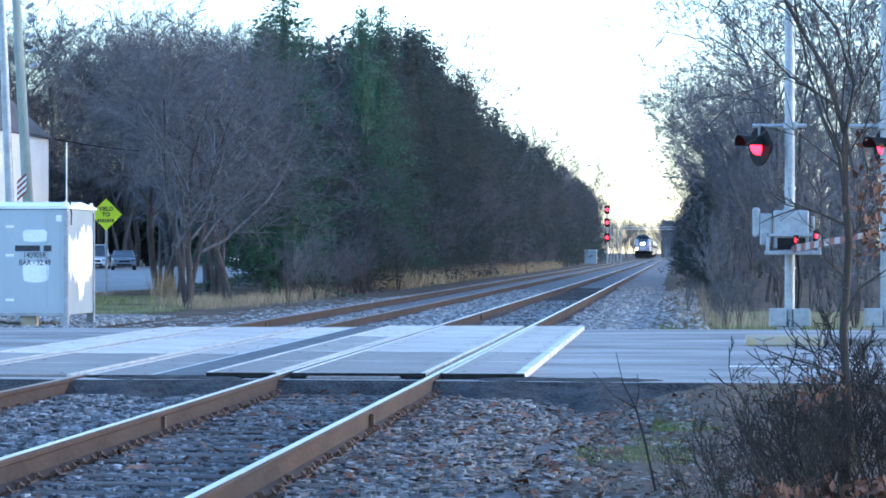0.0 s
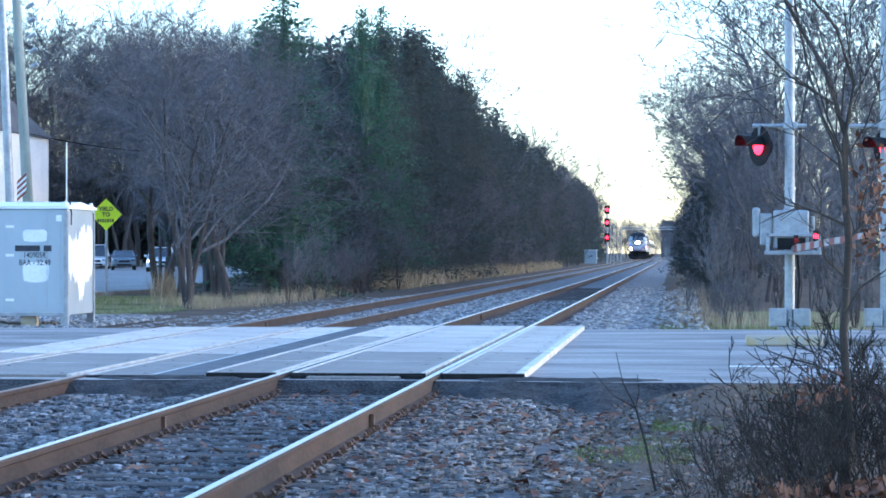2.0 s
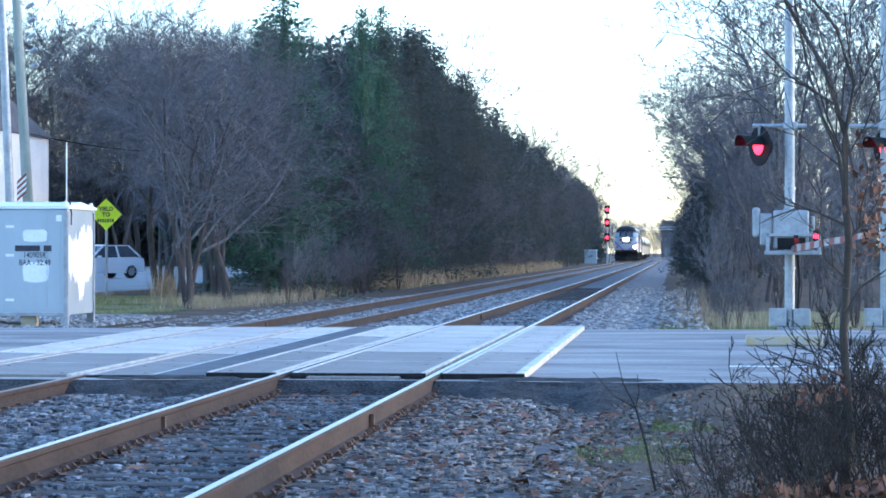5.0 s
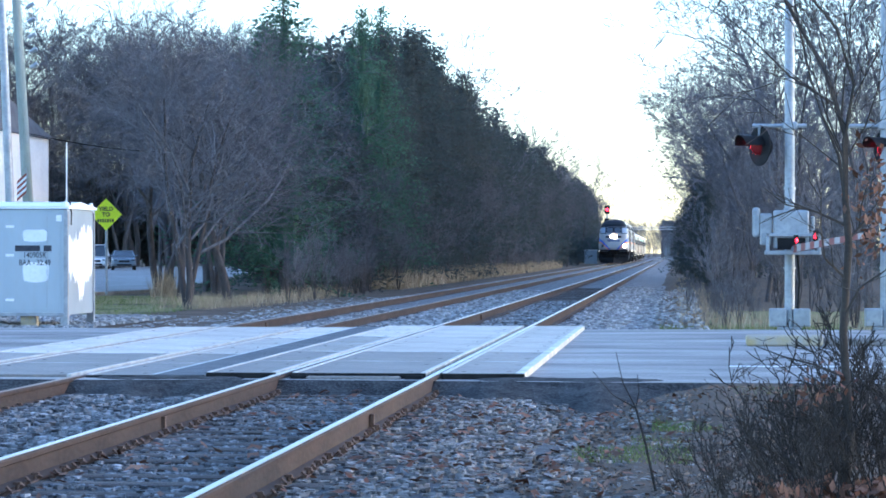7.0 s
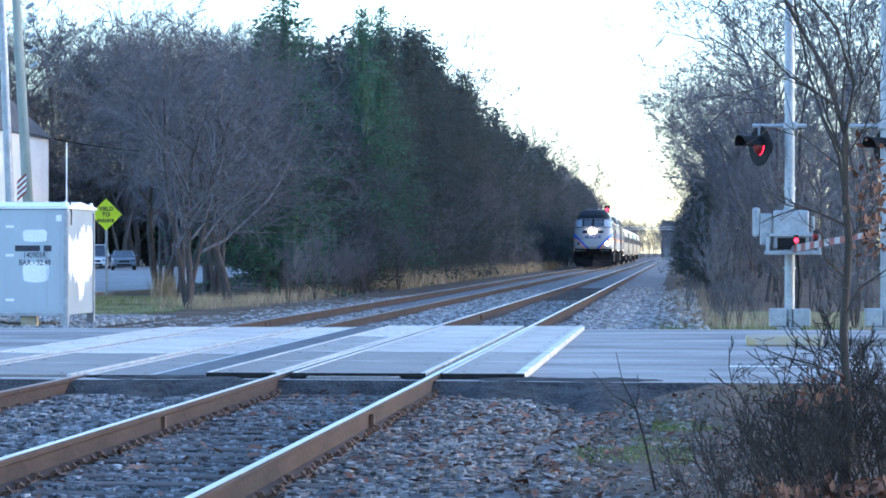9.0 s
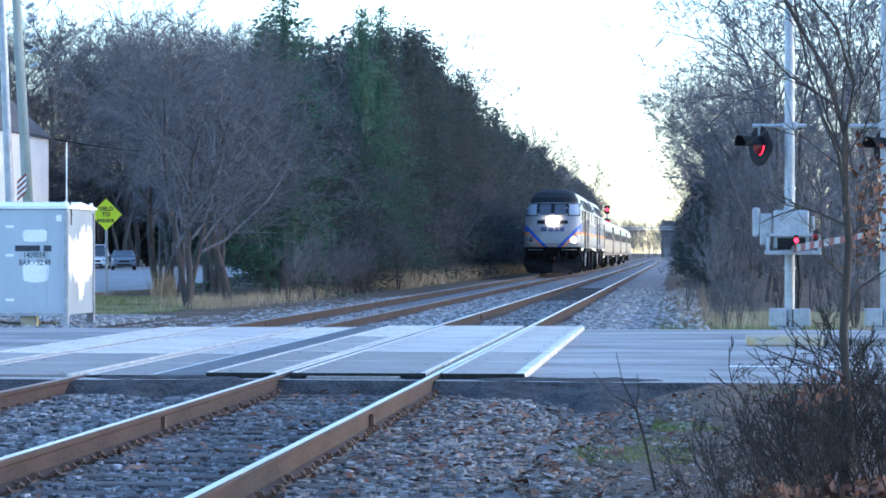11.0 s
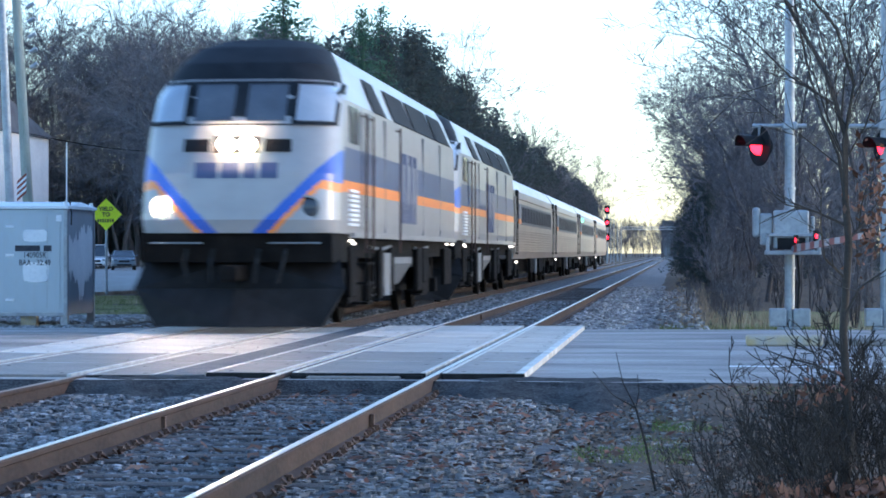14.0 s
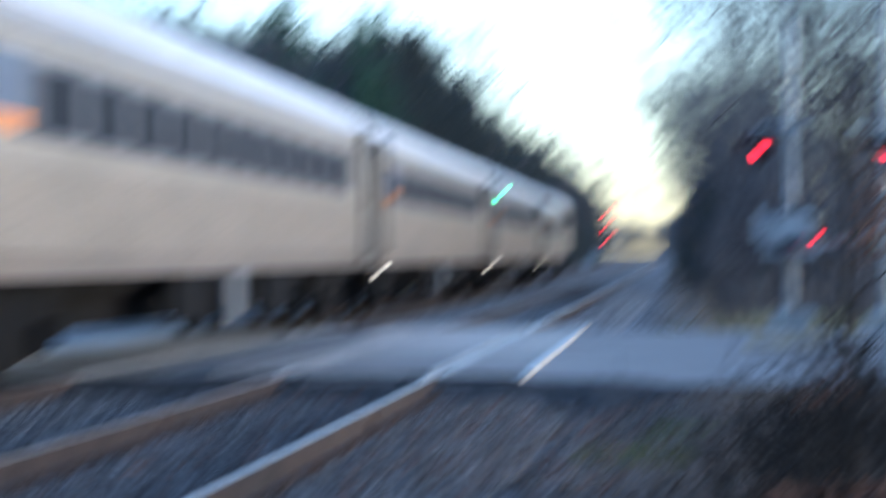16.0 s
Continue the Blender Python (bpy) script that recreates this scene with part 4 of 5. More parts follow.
    for k in range(n):
        y = 0.12 + (D - 0.25) * k / (n - 1)
        ring_lo.append((y, 0.95 - 0.45 * math.exp(-((y - 1.15) / 0.3) ** 2) + rr.uniform(-0.12, 0.12)))
        ring_hi.append((y, 1.6 + 0.4 * (y / D) + rr.uniform(-0.16, 0.1)))
    s = Shape()
    v = [(0.006, y, z) for y, z in ring_lo] + [(0.006, y, z) for y, z in ring_hi]
    s.add(v, [(k, k + 1, n + k + 1, n + k) for k in range(n - 1)])
    s.add([(0.010, y, z) for _, y, z in v], [(k, k + 1, n + k + 1, n + k) for k in range(n - 1)])
    part("end_wall_paint", s, M_WHITE, t, "ragged bright white patch on the end wall")
    part("aerial", tube([(-0.02, 0.1, z1), (-0.02, 0.1, z1 + 1.25)], 0.014, 6), M_WHITE, t, "thin white whip aerial")
    for b in (0.02, D - 0.1):
        part("lug", tube([(0.0, b, z1 - 0.05), (-0.03, b, z1 + 0.14)], 0.04, 8, caps=True), M_WHITE, t)
    part("cable", tube([(0.02, 0.18, z1 + 0.15), (0.05, 0.2, z1 - 0.1), (0.03, 0.25, z1 - 0.3)], 0.014, 5), M_BLACK, t)


cabinet()


def yield_sign():
    t = thing("road_sign", pose(-19.1, 83.0, -0.25), "fluorescent yellow-green diamond sign on a thin steel post", "road sign")
    part("post", tube([(0, 0, 0), (0, 0, 3.1)], 0.045, 8), M_GALV, t)
    d = 0.54
    zc = 2.70
    s = Shape().loft([[(0, -0.06, zc - d), (d, -0.06, zc), (0, -0.06, zc + d), (-d, -0.06, zc)], [(0, -0.05, zc - d), (d, -0.05, zc), (0, -0.05, zc + d), (-d, -0.05, zc)]])
    plate = part("sign_plate", s, M_LIME, t)
    for text, z, w in (("YIELD", 2.83, 0.19), ("TO", 2.64, 0.19)):
        cu = bpy.data.curves.new("sign_text", "FONT")
        cu.body, cu.size, cu.extrude, cu.align_x, cu.offset = text, w, 0.002, "CENTER", 0.005
        tmp = bpy.data.objects.new("sign_text", cu)
        me = bpy.data.meshes.new_from_object(tmp)
        bpy.data.objects.remove(tmp)
        me.materials.clear()
        me.materials.append(M_INK)
        part("sign_text", me, M_INK, plate, "dark sign lettering", at=pose(0, -0.066, z, 90, 0, 0))
    for k in range(7):
        part("text_bar", box(-0.29 + 0.083 * k, -0.24 + 0.083 * k, -0.068, -0.062, 2.44, 2.55), M_INK, plate)


yield_sign()

# ---- the train ----
def truck(parent, y, axle, material, wheel_r=0.5):
    """A two-axle bogie: side frames, springs, axle boxes and wheels."""
    b = part("bogie", box(-0.5, 0.5, y - 0.3, y + 0.3, 0.5, 0.9, bevel=0.03), M_UNDER, parent, "sooty two-axle bogie")
    for a in (-1, 1):
        x = a * 1.12
        s = Shape()
        s.loft([[(x - 0.08, y + v, lo), (x + 0.08, y + v, lo), (x + 0.08, y + v, hi), (x - 0.08, y + v, hi)]
                for v, lo, hi in ((-axle - 0.6, 0.45, 0.9), (-0.5, 0.3, 0.95), (0.5, 0.3, 0.95), (axle + 0.6, 0.45, 0.9))])
        part("side_frame", s, M_UNDER, b)
        for q in (-0.3, 0.0, 0.3):
            part("spring", tube([(x, y + q, 0.78), (x, y + q, 1.08)], 0.09, 8, caps=True), M_UNDER, b)
    for q in (-axle, axle):
        for a in (-1, 1):
            w = Shape()
            w.tube([(a * 0.69, y + q, wheel_r), (a * 0.83, y + q, wheel_r)], wheel_r, 20, caps=True)
            part("wheel", w, M_UNDER, b, "dark steel wheel")
            part("axle_box", box(a * 1.24 - 0.1, a * 1.24 + 0.1, y + q - 0.16, y + q + 0.16, 0.36, 0.66, bevel=0.03), M_UNDER, b, "sooty axle box")
    return b


def loco_outline(z, y0, hw, depth, y1, n=120):
    pts = [(-hw, y1, z)]
    for k in range(n + 1):
        x = math.sin(math.pi * (k / n - 0.5))
        c = abs(x) ** (1 / 0.62)
        s = math.sqrt(max(0.0, 1 - c * c))
        pts.append((hw * x, y0 + depth * (1 - s ** 0.75), z))
    pts.append((hw, y1, z))
    return pts


DITCH = []
BEZEL = [(math.copysign(abs(math.cos(w)) ** 0.5, math.cos(w)), math.copysign(abs(math.sin(w)) ** 0.7, math.sin(w))) for w in np.linspace(0, 2 * math.pi, 28, endpoint=False)]


def locomotive(label):
    t = thing("locomotive", pose(LEFT_TRACK, 0, LEFT_DROP), label, "locomotive", "train")
    y1 = 20.3
    # height, front, half width, depth of the rounded front
    knots = [(1.50, 0.15, 1.50, 0.75), (1.70, 0.08, 1.52, 0.8), (2.4, 0.20, 1.52, 0.9), (3.10, 0.50, 1.50, 1.0), (3.2, 0.54, 1.50, 1.05),
             (3.58, 0.82, 1.48, 1.15), (3.86, 1.05, 1.35, 1.2), (4.14, 1.3, 1.24, 1.3), (4.43, 1.9, 1.05, 1.3), (4.6, 2.6, 0.76, 1.2)]

    def at_height(z):
        for a, b in zip(knots, knots[1:]):
            if a[0] <= z <= b[0]:
                u = (z - a[0]) / (b[0] - a[0])
                return [a[i] + u * (b[i] - a[i]) for i in range(4)]
        return knots[-1]
    zs = sorted(set([round(1.5 + 0.02 * k, 3) for k in range(160) if 1.5 + 0.02 * k <= 4.6] + [2.14, 2.32, 2.84]))
    rings = []
    for z in zs:
        _, y0, hw, dep = at_height(z)
        rings.append(loco_outline(z, y0, hw, dep, y1))
    s = Shape()
    n = len(rings[0])
    s.v = [p for r in rings for p in r]
    for i in range(len(rings) - 1):
        for k in range(n - 1):
            a, b, c, d = i * n + k, i * n + k + 1, (i + 1) * n + k + 1, (i + 1) * n + k
            q = [sum(s.v[j][m] for j in (a, b, c, d)) / 4 for m in range(3)]
            x, y, z = q
            side = k in (0, n - 2)
            slot = 0
            if 3.86 < z and not side:
                slot = 3
            elif side:
                slot = 4 if 2.32 < z < 2.84 else 2 if 2.14 < z < 2.32 else 0
                if z > 3.72:
                    slot = 0
            elif z < 2.9:
                off = abs(x) - (0.26 + (z - 1.5) * 0.98)
                if off > 0:
                    low = 2.38 - 0.25 * max(0.0, abs(x) - 1.0)
                    slot = 1 if (off < 0.23 or z > low) else 2 if (off < 0.34 or z > low - 0.14) else 0
                    if z > 2.88:
                        slot = 0
            s.f.append((a, b, c, d))
            s.m.append(slot)
    top = (len(rings) - 1) * n
    s.f.append(tuple(top + k for k in range(n)))
    s.m.append(3)
    s.f.append(tuple(range(n))[::-1])
    s.m.append(0)
    s.f += [tuple(i * n + n - 1 for i in range(len(rings))) + tuple(i * n for i in reversed(range(len(rings))))]
    s.m.append(0)
    body = part("body", s, [M_SILVER, M_BLUE, M_ORANGE, M_ROOF_DARK, M_GREYBLUE], t, smooth=False)
    # windscreen panes lie on the raked front
    def pane(x0, x1, za, zb, parent, name="windscreen_pane", material=M_WINDSCREEN, proud=0.012, cols=6, label="windscreen glass coloured with the sky's reflection"):
        p = Shape()
        front, back = [], []
        for j in range(5):
            z = za + (zb - za) * j / 4
            _, y0, hw, dep = at_height(z)
            for i in range(cols + 1):
                x = x0 + (x1 - x0) * i / cols
                c = min(0.999, abs(x / hw)) ** (1 / 0.62)
                sn = math.sqrt(max(0.0, 1 - c * c))
                front.append((x, y0 + dep * (1 - sn ** 0.75) - proud, z))
        w = cols + 1
        p.add(front, [(j * w + i, j * w + i + 1, (j + 1) * w + i + 1, (j + 1) * w + i) for j in range(4) for i in range(cols)])
        p.add([(x, y + 0.03, z) for x, y, z in front], [(j * w + i, (j + 1) * w + i, (j + 1) * w + i + 1, j * w + i + 1) for j in range(4) for i in range(cols)])
        return part(name, p, material, parent, label)
    pane(-0.80, 0.80, 3.13, 3.84, body, "windscreen_surround", M_ROOF_DARK, 0.006, 12, "black windscreen surround")
    for a in (-1, 1):
        pane(min(a * 0.80, a * 1.44), max(a * 0.80, a * 1.44), 3.14, 3.84, body, "windscreen_surround", M_ROOF_DARK, 0.05, 16, "black rubber windscreen surround")
        pane(min(a * 0.10, a * 0.70), max(a * 0.10, a * 0.70), 3.2, 3.78, body, material=M_CABGLASS, label="dark windscreen glass")
        pane(min(a * 0.86, a * 1.395), max(a * 0.86, a * 1.395), 3.2, 3.78, body, proud=0.066, cols=14)
    for a in (-1, 1):
        pane(a * 0.62 - 0.20, a * 0.62 + 0.20, 2.72, 2.92, body, "number_board", M_BLACK, 0.02, 4, "black number board")
    hl = pane(-0.36, 0.36, 2.70, 2.96, body, "headlight_housing", M_BLACK, 0.03, 6, "black headlight housing")
    for a in (-0.16, 0.16):
        part("headlight", Shape().loft([disc_ring(0.125, 0.36, 18, 2.83, a), disc_ring(0.115, 0.30, 18, 2.83, a)]), M_HEAD, hl, "bright headlight")
    for a in (-1, 1):
        bezel = Shape().loft([[(a * 0.92 + 0.36 * c, y, 1.88 + 0.19 * q) for c, q in BEZEL] for y in (0.9, 0.24)])
        bezel.loft([[(a * 0.92 + 0.32 * c, y, 1.88 + 0.16 * q) for c, q in BEZEL] for y in (0.3, 0.235)], slot=1)
        dl = part("ditch_light", bezel, [M_SILVER, M_BLACK], t, "pale oval housing of a ditch light and marker")
        DITCH.append((lens(dl, 0.13, 0.236, None, a * 1.12, 1.88, (M_HEAD, M_GLASS), "ditch_lamp", "flashing bright ditch lamp"), a))
        part("marker_light", Shape().loft([disc_ring(0.085, 0.25, 16, 1.88, a * 0.74), disc_ring(0.075, 0.21, 16, 1.88, a * 0.74)]), M_RED_OFF, dl, "dark red marker light")
    # operator's emblem as plain shapes
    for k, (xa, xb) in enumerate(((-0.62, -0.28), (-0.22, 0.06), (0.12, 0.32), (0.38, 0.64))):
        pane(xa, xb, 2.32, 2.56, body, "emblem", M_EMBLEM, 0.012, 3, "plain blue emblem shape")
    # pilot, plough and coupler
    s = Shape().loft([[(-1.45, 0.35, 1.06), (1.45, 0.35, 1.06), (1.45, 0.25, 1.50), (-1.45, 0.25, 1.50)], [(-1.45, 2.0, 1.06), (1.45, 2.0, 1.06), (1.45, 2.0, 1.50), (-1.45, 2.0, 1.50)]])
    part("pilot", s, M_UNDER, t, "black pilot beam")
    s = Shape().loft([[(-1.62, 0.55, 0.66), (0, 0.12, 0.66), (1.62, 0.55, 0.66), (1.5, 0.9, 1.1), (0, 0.6, 1.1), (-1.5, 0.9, 1.1)],
                      [(-1.28, 0.35, 0.1), (0, -0.25, 0.1), (1.28, 0.35, 0.1), (1.3, 0.7, 0.1), (0, 0.4, 0.1), (-1.3, 0.7, 0.1)]])
    part("snow_plough", s, M_BLACK, t, "black snow plough")
    part("coupler", box(-0.14, 0.14, -0.35, 0.6, 0.78, 1.02, bevel=0.04), M_UNDER, t)
    for a in (-0.75, -0.35, 0.35, 0.75):
        part("brake_hose", tube([(a, 0.3, 1.25), (a, 0.05, 1.05), (a * 0.9, 0.0, 0.75)], 0.03, 6), M_RUBBER, t)
    for a in (-0.9, 0.9):
        part("handrail", tube([(a - 0.4, 0.2, 1.35), (a + 0.4, 0.2, 1.35)], 0.014, 6), M_TANK, t, "grey handrail")
    # flanks
    for a in (-1, 1):
        x = a * 1.52
        def slab(name, ya, yb, za, zb, material, label="", out=0.02, parent=body, bevel=0.006):
            xa, xb = sorted((x - a * 0.03, x + a * out))
            return part(name, box(xa, xb, ya, yb, za, zb, bevel=bevel), material, parent, label)
        slab("cab_window", 1.9, 2.45, 2.92, 3.5, M_GLASS, "dark cab side window", 0.0)
        slab("cab_window", 2.52, 2.95, 2.92, 3.5, M_GLASS, "dark cab side window", 0.0)
        for yy in (4.4, 6.6, 13.2, 16.8):
            slab("panel_seam", yy, yy + 0.03, 1.55, 3.5, M_TANK, "", 0.006)
        slab("cab_door", 3.3, 4.1, 1.6, 3.48, M_SILVER, "silver cab door", 0.012)
        slab("stripe", 3.3, 4.1, 2.32, 2.84, M_GREYBLUE, "", 0.017, bevel=0.002)
        slab("stripe", 3.3, 4.1, 2.14, 2.32, M_ORANGE, "", 0.017, bevel=0.002)
        for yy in (3.2, 4.18, 8.2):
            rail_ = Shape().tube([(x + a * 0.09, yy, 1.2), (x + a * 0.09, yy, 3.45)], 0.02, 6)
            rail_.tube([(x, yy, 3.4), (x + a * 0.09, yy, 3.4)], 0.016, 5)
            part("grab_rail", rail_, M_MAROON, body, "dark red grab rail")
        for k in range(8):
            slab("louvre", 1.7, 2.7, 1.62 + 0.075 * k, 1.665 + 0.075 * k, M_WHITE, "white louvre blade", 0.04, bevel=0.01)
        for yy in (1.95, 18.3, 19.7):
            slab("step_lamp", yy, yy + 0.06, 1.37, 1.41, M_STEPLIGHT, "small lit step lamp", 0.03, t)
        # emblem bars on the flank
        for ya, lean in ((9.1, 0.0), (9.5, 0.15), (10.05, -0.15), (10.45, 0.25), (10.95, -0.05), (11.45, 0.1)):
            za, zb, w = 1.75, 3.05, 0.3
            xa, xb = x - a * 0.02, x + a * 0.012
            quad = [(ya, za), (ya + w, za), (ya + w + lean, zb), (ya + lean, zb)]
            part("emblem", Shape().loft([[(xa, y, z) for y, z in quad], [(xb, y, z) for y, z in quad]]), M_EMBLEM, body, "plain blue emblem shape")
        slab("emblem_field", 9.0, 12.0, 2.14, 2.84, M_SILVER, "", 0.008, bevel=0.002)
        slab("sill", 2.0, 20.2, 1.44, 1.52, M_SILVER, "pale sill beam", 0.05)
        # intake openings in the sloping roof side: black plates stand for the shade inside
        for ya, yb in ((5.2, 7.0), (8.2, 11.6), (11.8, 15.9), (16.1, 19.4)):
            p = Shape()
            pts = [(a * 1.487, 3.57), (a * 1.245, 4.14)]
            p.loft([[(pts[0][0], ya, pts[0][1]), (pts[0][0], yb, pts[0][1]), (pts[1][0], yb - 0.25, pts[1][1]), (pts[1][0], ya + 0.1, pts[1][1])],
                    [(pts[0][0] + a * 0.012, ya, pts[0][1] + 0.01), (pts[0][0] + a * 0.012, yb, pts[0][1] + 0.01), (pts[1][0] + a * 0.012, yb - 0.25, pts[1][1] + 0.01), (pts[1][0] + a * 0.012, ya + 0.1, pts[1][1] + 0.01)]])
            part("intake", p, M_BLACK, body, "black plate as the shaded intake opening")
        slab("step_lamp", 2.3, 2.37, 1.33, 1.37, M_STEPLIGHT, "small lit step lamp", 0.02)
        # skirts and boxes
        for ya, yb, za in ((2.2, 3.0, 0.5), (6.1, 6.5, 0.4), (7.8, 8.3, 0.55), (12.4, 13.4, 0.45), (13.6, 14.6, 0.6), (18.2, 19.8, 0.5)):
            slab("underfloor_gear", ya, yb, za, 1.3, M_UNDER, "sooty underfloor gear", -0.12, t, 0.03)
        for ya, yb in ((5.2, 8.2), (12.2, 15.0)):
            part("air_pipe", tube([(x - a * 0.1, ya, 1.3), (x - a * 0.08, (ya + yb) / 2, 1.26), (x - a * 0.1, yb, 1.32)], 0.03, 6), M_TANK, t)
        slab("battery_box", 6.7, 7.7, 0.45, 1.2, M_TANK, "pale grey equipment box", -0.05)
        st = Shape()
        for z in (0.35, 0.68, 1.0):
            st.box(x - 0.3 if a > 0 else x, x if a > 0 else x + 0.3, 4.1, 4.95, z, z + 0.04)
        st.box(x - 0.03 if a > 0 else x, x if a > 0 else x + 0.03, 4.08, 4.12, 0.35, 1.5)
        st.box(x - 0.03 if a > 0 else x, x if a > 0 else x + 0.03, 4.93, 4.97, 0.35, 1.5)
        part("step", st, M_UNDER, t, "black boarding step")
    roof = Shape()
    roof.loft([[(-0.75, 4.4, 4.40), (0.75, 4.4, 4.40), (0.6, 4.8, 4.66), (-0.6, 4.8, 4.66)], [(-0.75, 19.8, 4.40), (0.75, 19.8, 4.40), (0.6, 19.4, 4.66), (-0.6, 19.4, 4.66)]])
    part("roof_hatch", roof, M_SILVER, body)
    for yy in (7.0, 10.2, 13.6, 16.8):
        part("roof_fan", tube([(0, yy, 4.6), (0, yy, 4.72)], 0.45, 18, caps=True), M_UNDER, body)
    tank = [(-1.4, 1.12), (-1.4, 1.0), (-1.15, 0.62), (-0.75, 0.36), (0.75, 0.36), (1.15, 0.62), (1.4, 1.0), (1.4, 1.12)]
    ring = [[(x, yy, z) for x, z in tank] for yy in (8.5, 12.1)]
    part("fuel_tank", Shape().loft(ring), M_TANK, t, "grey rounded fuel tank", smooth=False)
    part("underframe", box(-1.38, 1.38, 1.6, 20.2, 1.12, 1.48), M_UNDER, t)
    part("underframe", box(-1.05, 1.05, 1.8, 20.0, 0.45, 1.12), M_UNDER, t)
    truck(t, 4.6, 1.37, M_UNDER)
    truck(t, 16.4, 1.37, M_UNDER)
    return t


def coach_ring(y, grow_=0.0):
    prof = [(1.42, 1.0), (1.50, 1.25), (1.52, 2.4), (1.50, 2.9), (1.42, 3.2), (1.22, 3.5), (0.85, 3.74), (0.4, 3.85), (0, 3.87)]
    prof = [(x + grow_, z) for x, z in prof]
    return [(x, y, z) for x, z in prof] + [(-x, y, z) for x, z in reversed(prof[:-1])]


def coach(label, green):
    t = thing("passenger_coach", pose(LEFT_TRACK, 0, LEFT_DROP), label, "passenger coach", "train")
    L = 25.5
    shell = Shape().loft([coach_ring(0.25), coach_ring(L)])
    # upper faces take the paler colour that stands for reflected sky
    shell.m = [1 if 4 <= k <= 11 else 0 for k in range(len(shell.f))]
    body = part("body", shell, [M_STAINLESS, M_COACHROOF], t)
    for a in (-1, 1):
        x = a * 1.525
        def slab(name, ya, yb, za, zb, material, label="", out=0.012, parent=body, bevel=0.003):
            xa, xb = sorted((x - a * 0.05, x + a * out))
            return part(name, box(xa, xb, ya, yb, za, zb, bevel=bevel), material, parent, label)
        for k in range(9):
            slab("rib", 0.5, L - 0.3, 1.22 + 0.085 * k, 1.25 + 0.085 * k, M_STAINLESS, "", 0.02, bevel=0.006)
        band = slab("window_band", 2.9, L - 2.9, 2.12, 2.78, M_COACHBAND, "dark blue-black window band", 0.008)
        for k in range(11):
            ya = 3.3 + 1.75 * k
            slab("window_pane", ya, ya + 1.35, 2.2, 2.7, M_COACHGLASS, "dark tinted window pane", 0.016, band)
        slab("stripe", 1.7, 2.88, 2.30, 2.78, M_GREYBLUE, "faded blue stripe", 0.008)
        slab("stripe", 1.7, 2.88, 2.14, 2.30, M_ORANGE, "orange stripe", 0.008)
        for ya in (0.75, L - 1.55):
            slab("door", ya, ya + 0.8, 1.15, 3.2, M_UNDER, "dark vestibule door", 0.006)
        slab("letterboard", 0.5, L - 0.3, 2.92, 2.98, M_STAINLESS, "", 0.0)
        slab("step_lamp", 0.6, 0.68, 0.88, 0.94, M_STEPLIGHT, "small lit step lamp", 0.02, t)
        slab("equipment_box", 9.0, 11.0, 0.5, 1.0, M_UNDER, "", -0.15, t)
        slab("equipment_box", 12.2, 13.0, 0.45, 1.0, M_TANK, "pale equipment box", -0.1, t)
        slab("equipment_box", 14.5, 17.0, 0.5, 1.0, M_UNDER, "", -0.15, t)
        slab("step", 0.5, 1.4, 0.45, 1.0, M_UNDER, "", -0.1, t)
        if green and a > 0:
            slab("door_lamp", 4.0, 4.14, 2.86, 3.0, M_GREENLAMP, "small green indicator lamp", 0.04)
    part("diaphragm", box(-0.55, 0.55, -0.1, 0.3, 1.05, 3.35, bevel=0.05), M_MAROON, t, "dark folded gangway diaphragm")
    part("diaphragm", box(-0.55, 0.55, L - 0.05, L + 0.25, 1.05, 3.35, bevel=0.05), M_MAROON, t, "dark folded gangway diaphragm")
    part("underframe", box(-1.2, 1.2, 0.3, L, 0.85, 1.05), M_UNDER, t)
    part("underframe", box(-0.9, 0.9, 1.0, L - 1, 0.5, 0.85), M_UNDER, t)
    truck(t, 3.2, 1.3, M_UNDER, 0.45)
    truck(t, L - 3.2, 1.3, M_UNDER, 0.45)
    return t


TRAIN = []
lead = locomotive("silver diesel locomotive with blue and orange bands, headlights lit")
TRAIN.append((lead, 0.0))
second = locomotive("silver diesel locomotive with blue and orange bands, coupled second")
TRAIN.append((second, 20.9))
first_coach = coach("ribbed stainless passenger coach with a dark window band", False)
TRAIN.append((first_coach, 41.9))
for k in range(1, 4):
    c = coach("ribbed stainless passenger coach with a dark window band", True) if k == 2 else copy_thing(first_coach, first_coach.matrix_basis.copy())
    TRAIN.append((c, 41.9 + 25.9 * k))
# only the leading engine shows lit lamps
DITCH = DITCH[:2]
for o in second.children_recursive:
    if o.name.startswith(("headlight", "ditch_lamp")) and "housing" not in o.name:
        o.data = o.data.copy()
        o.data.materials[0] = M_GLASS


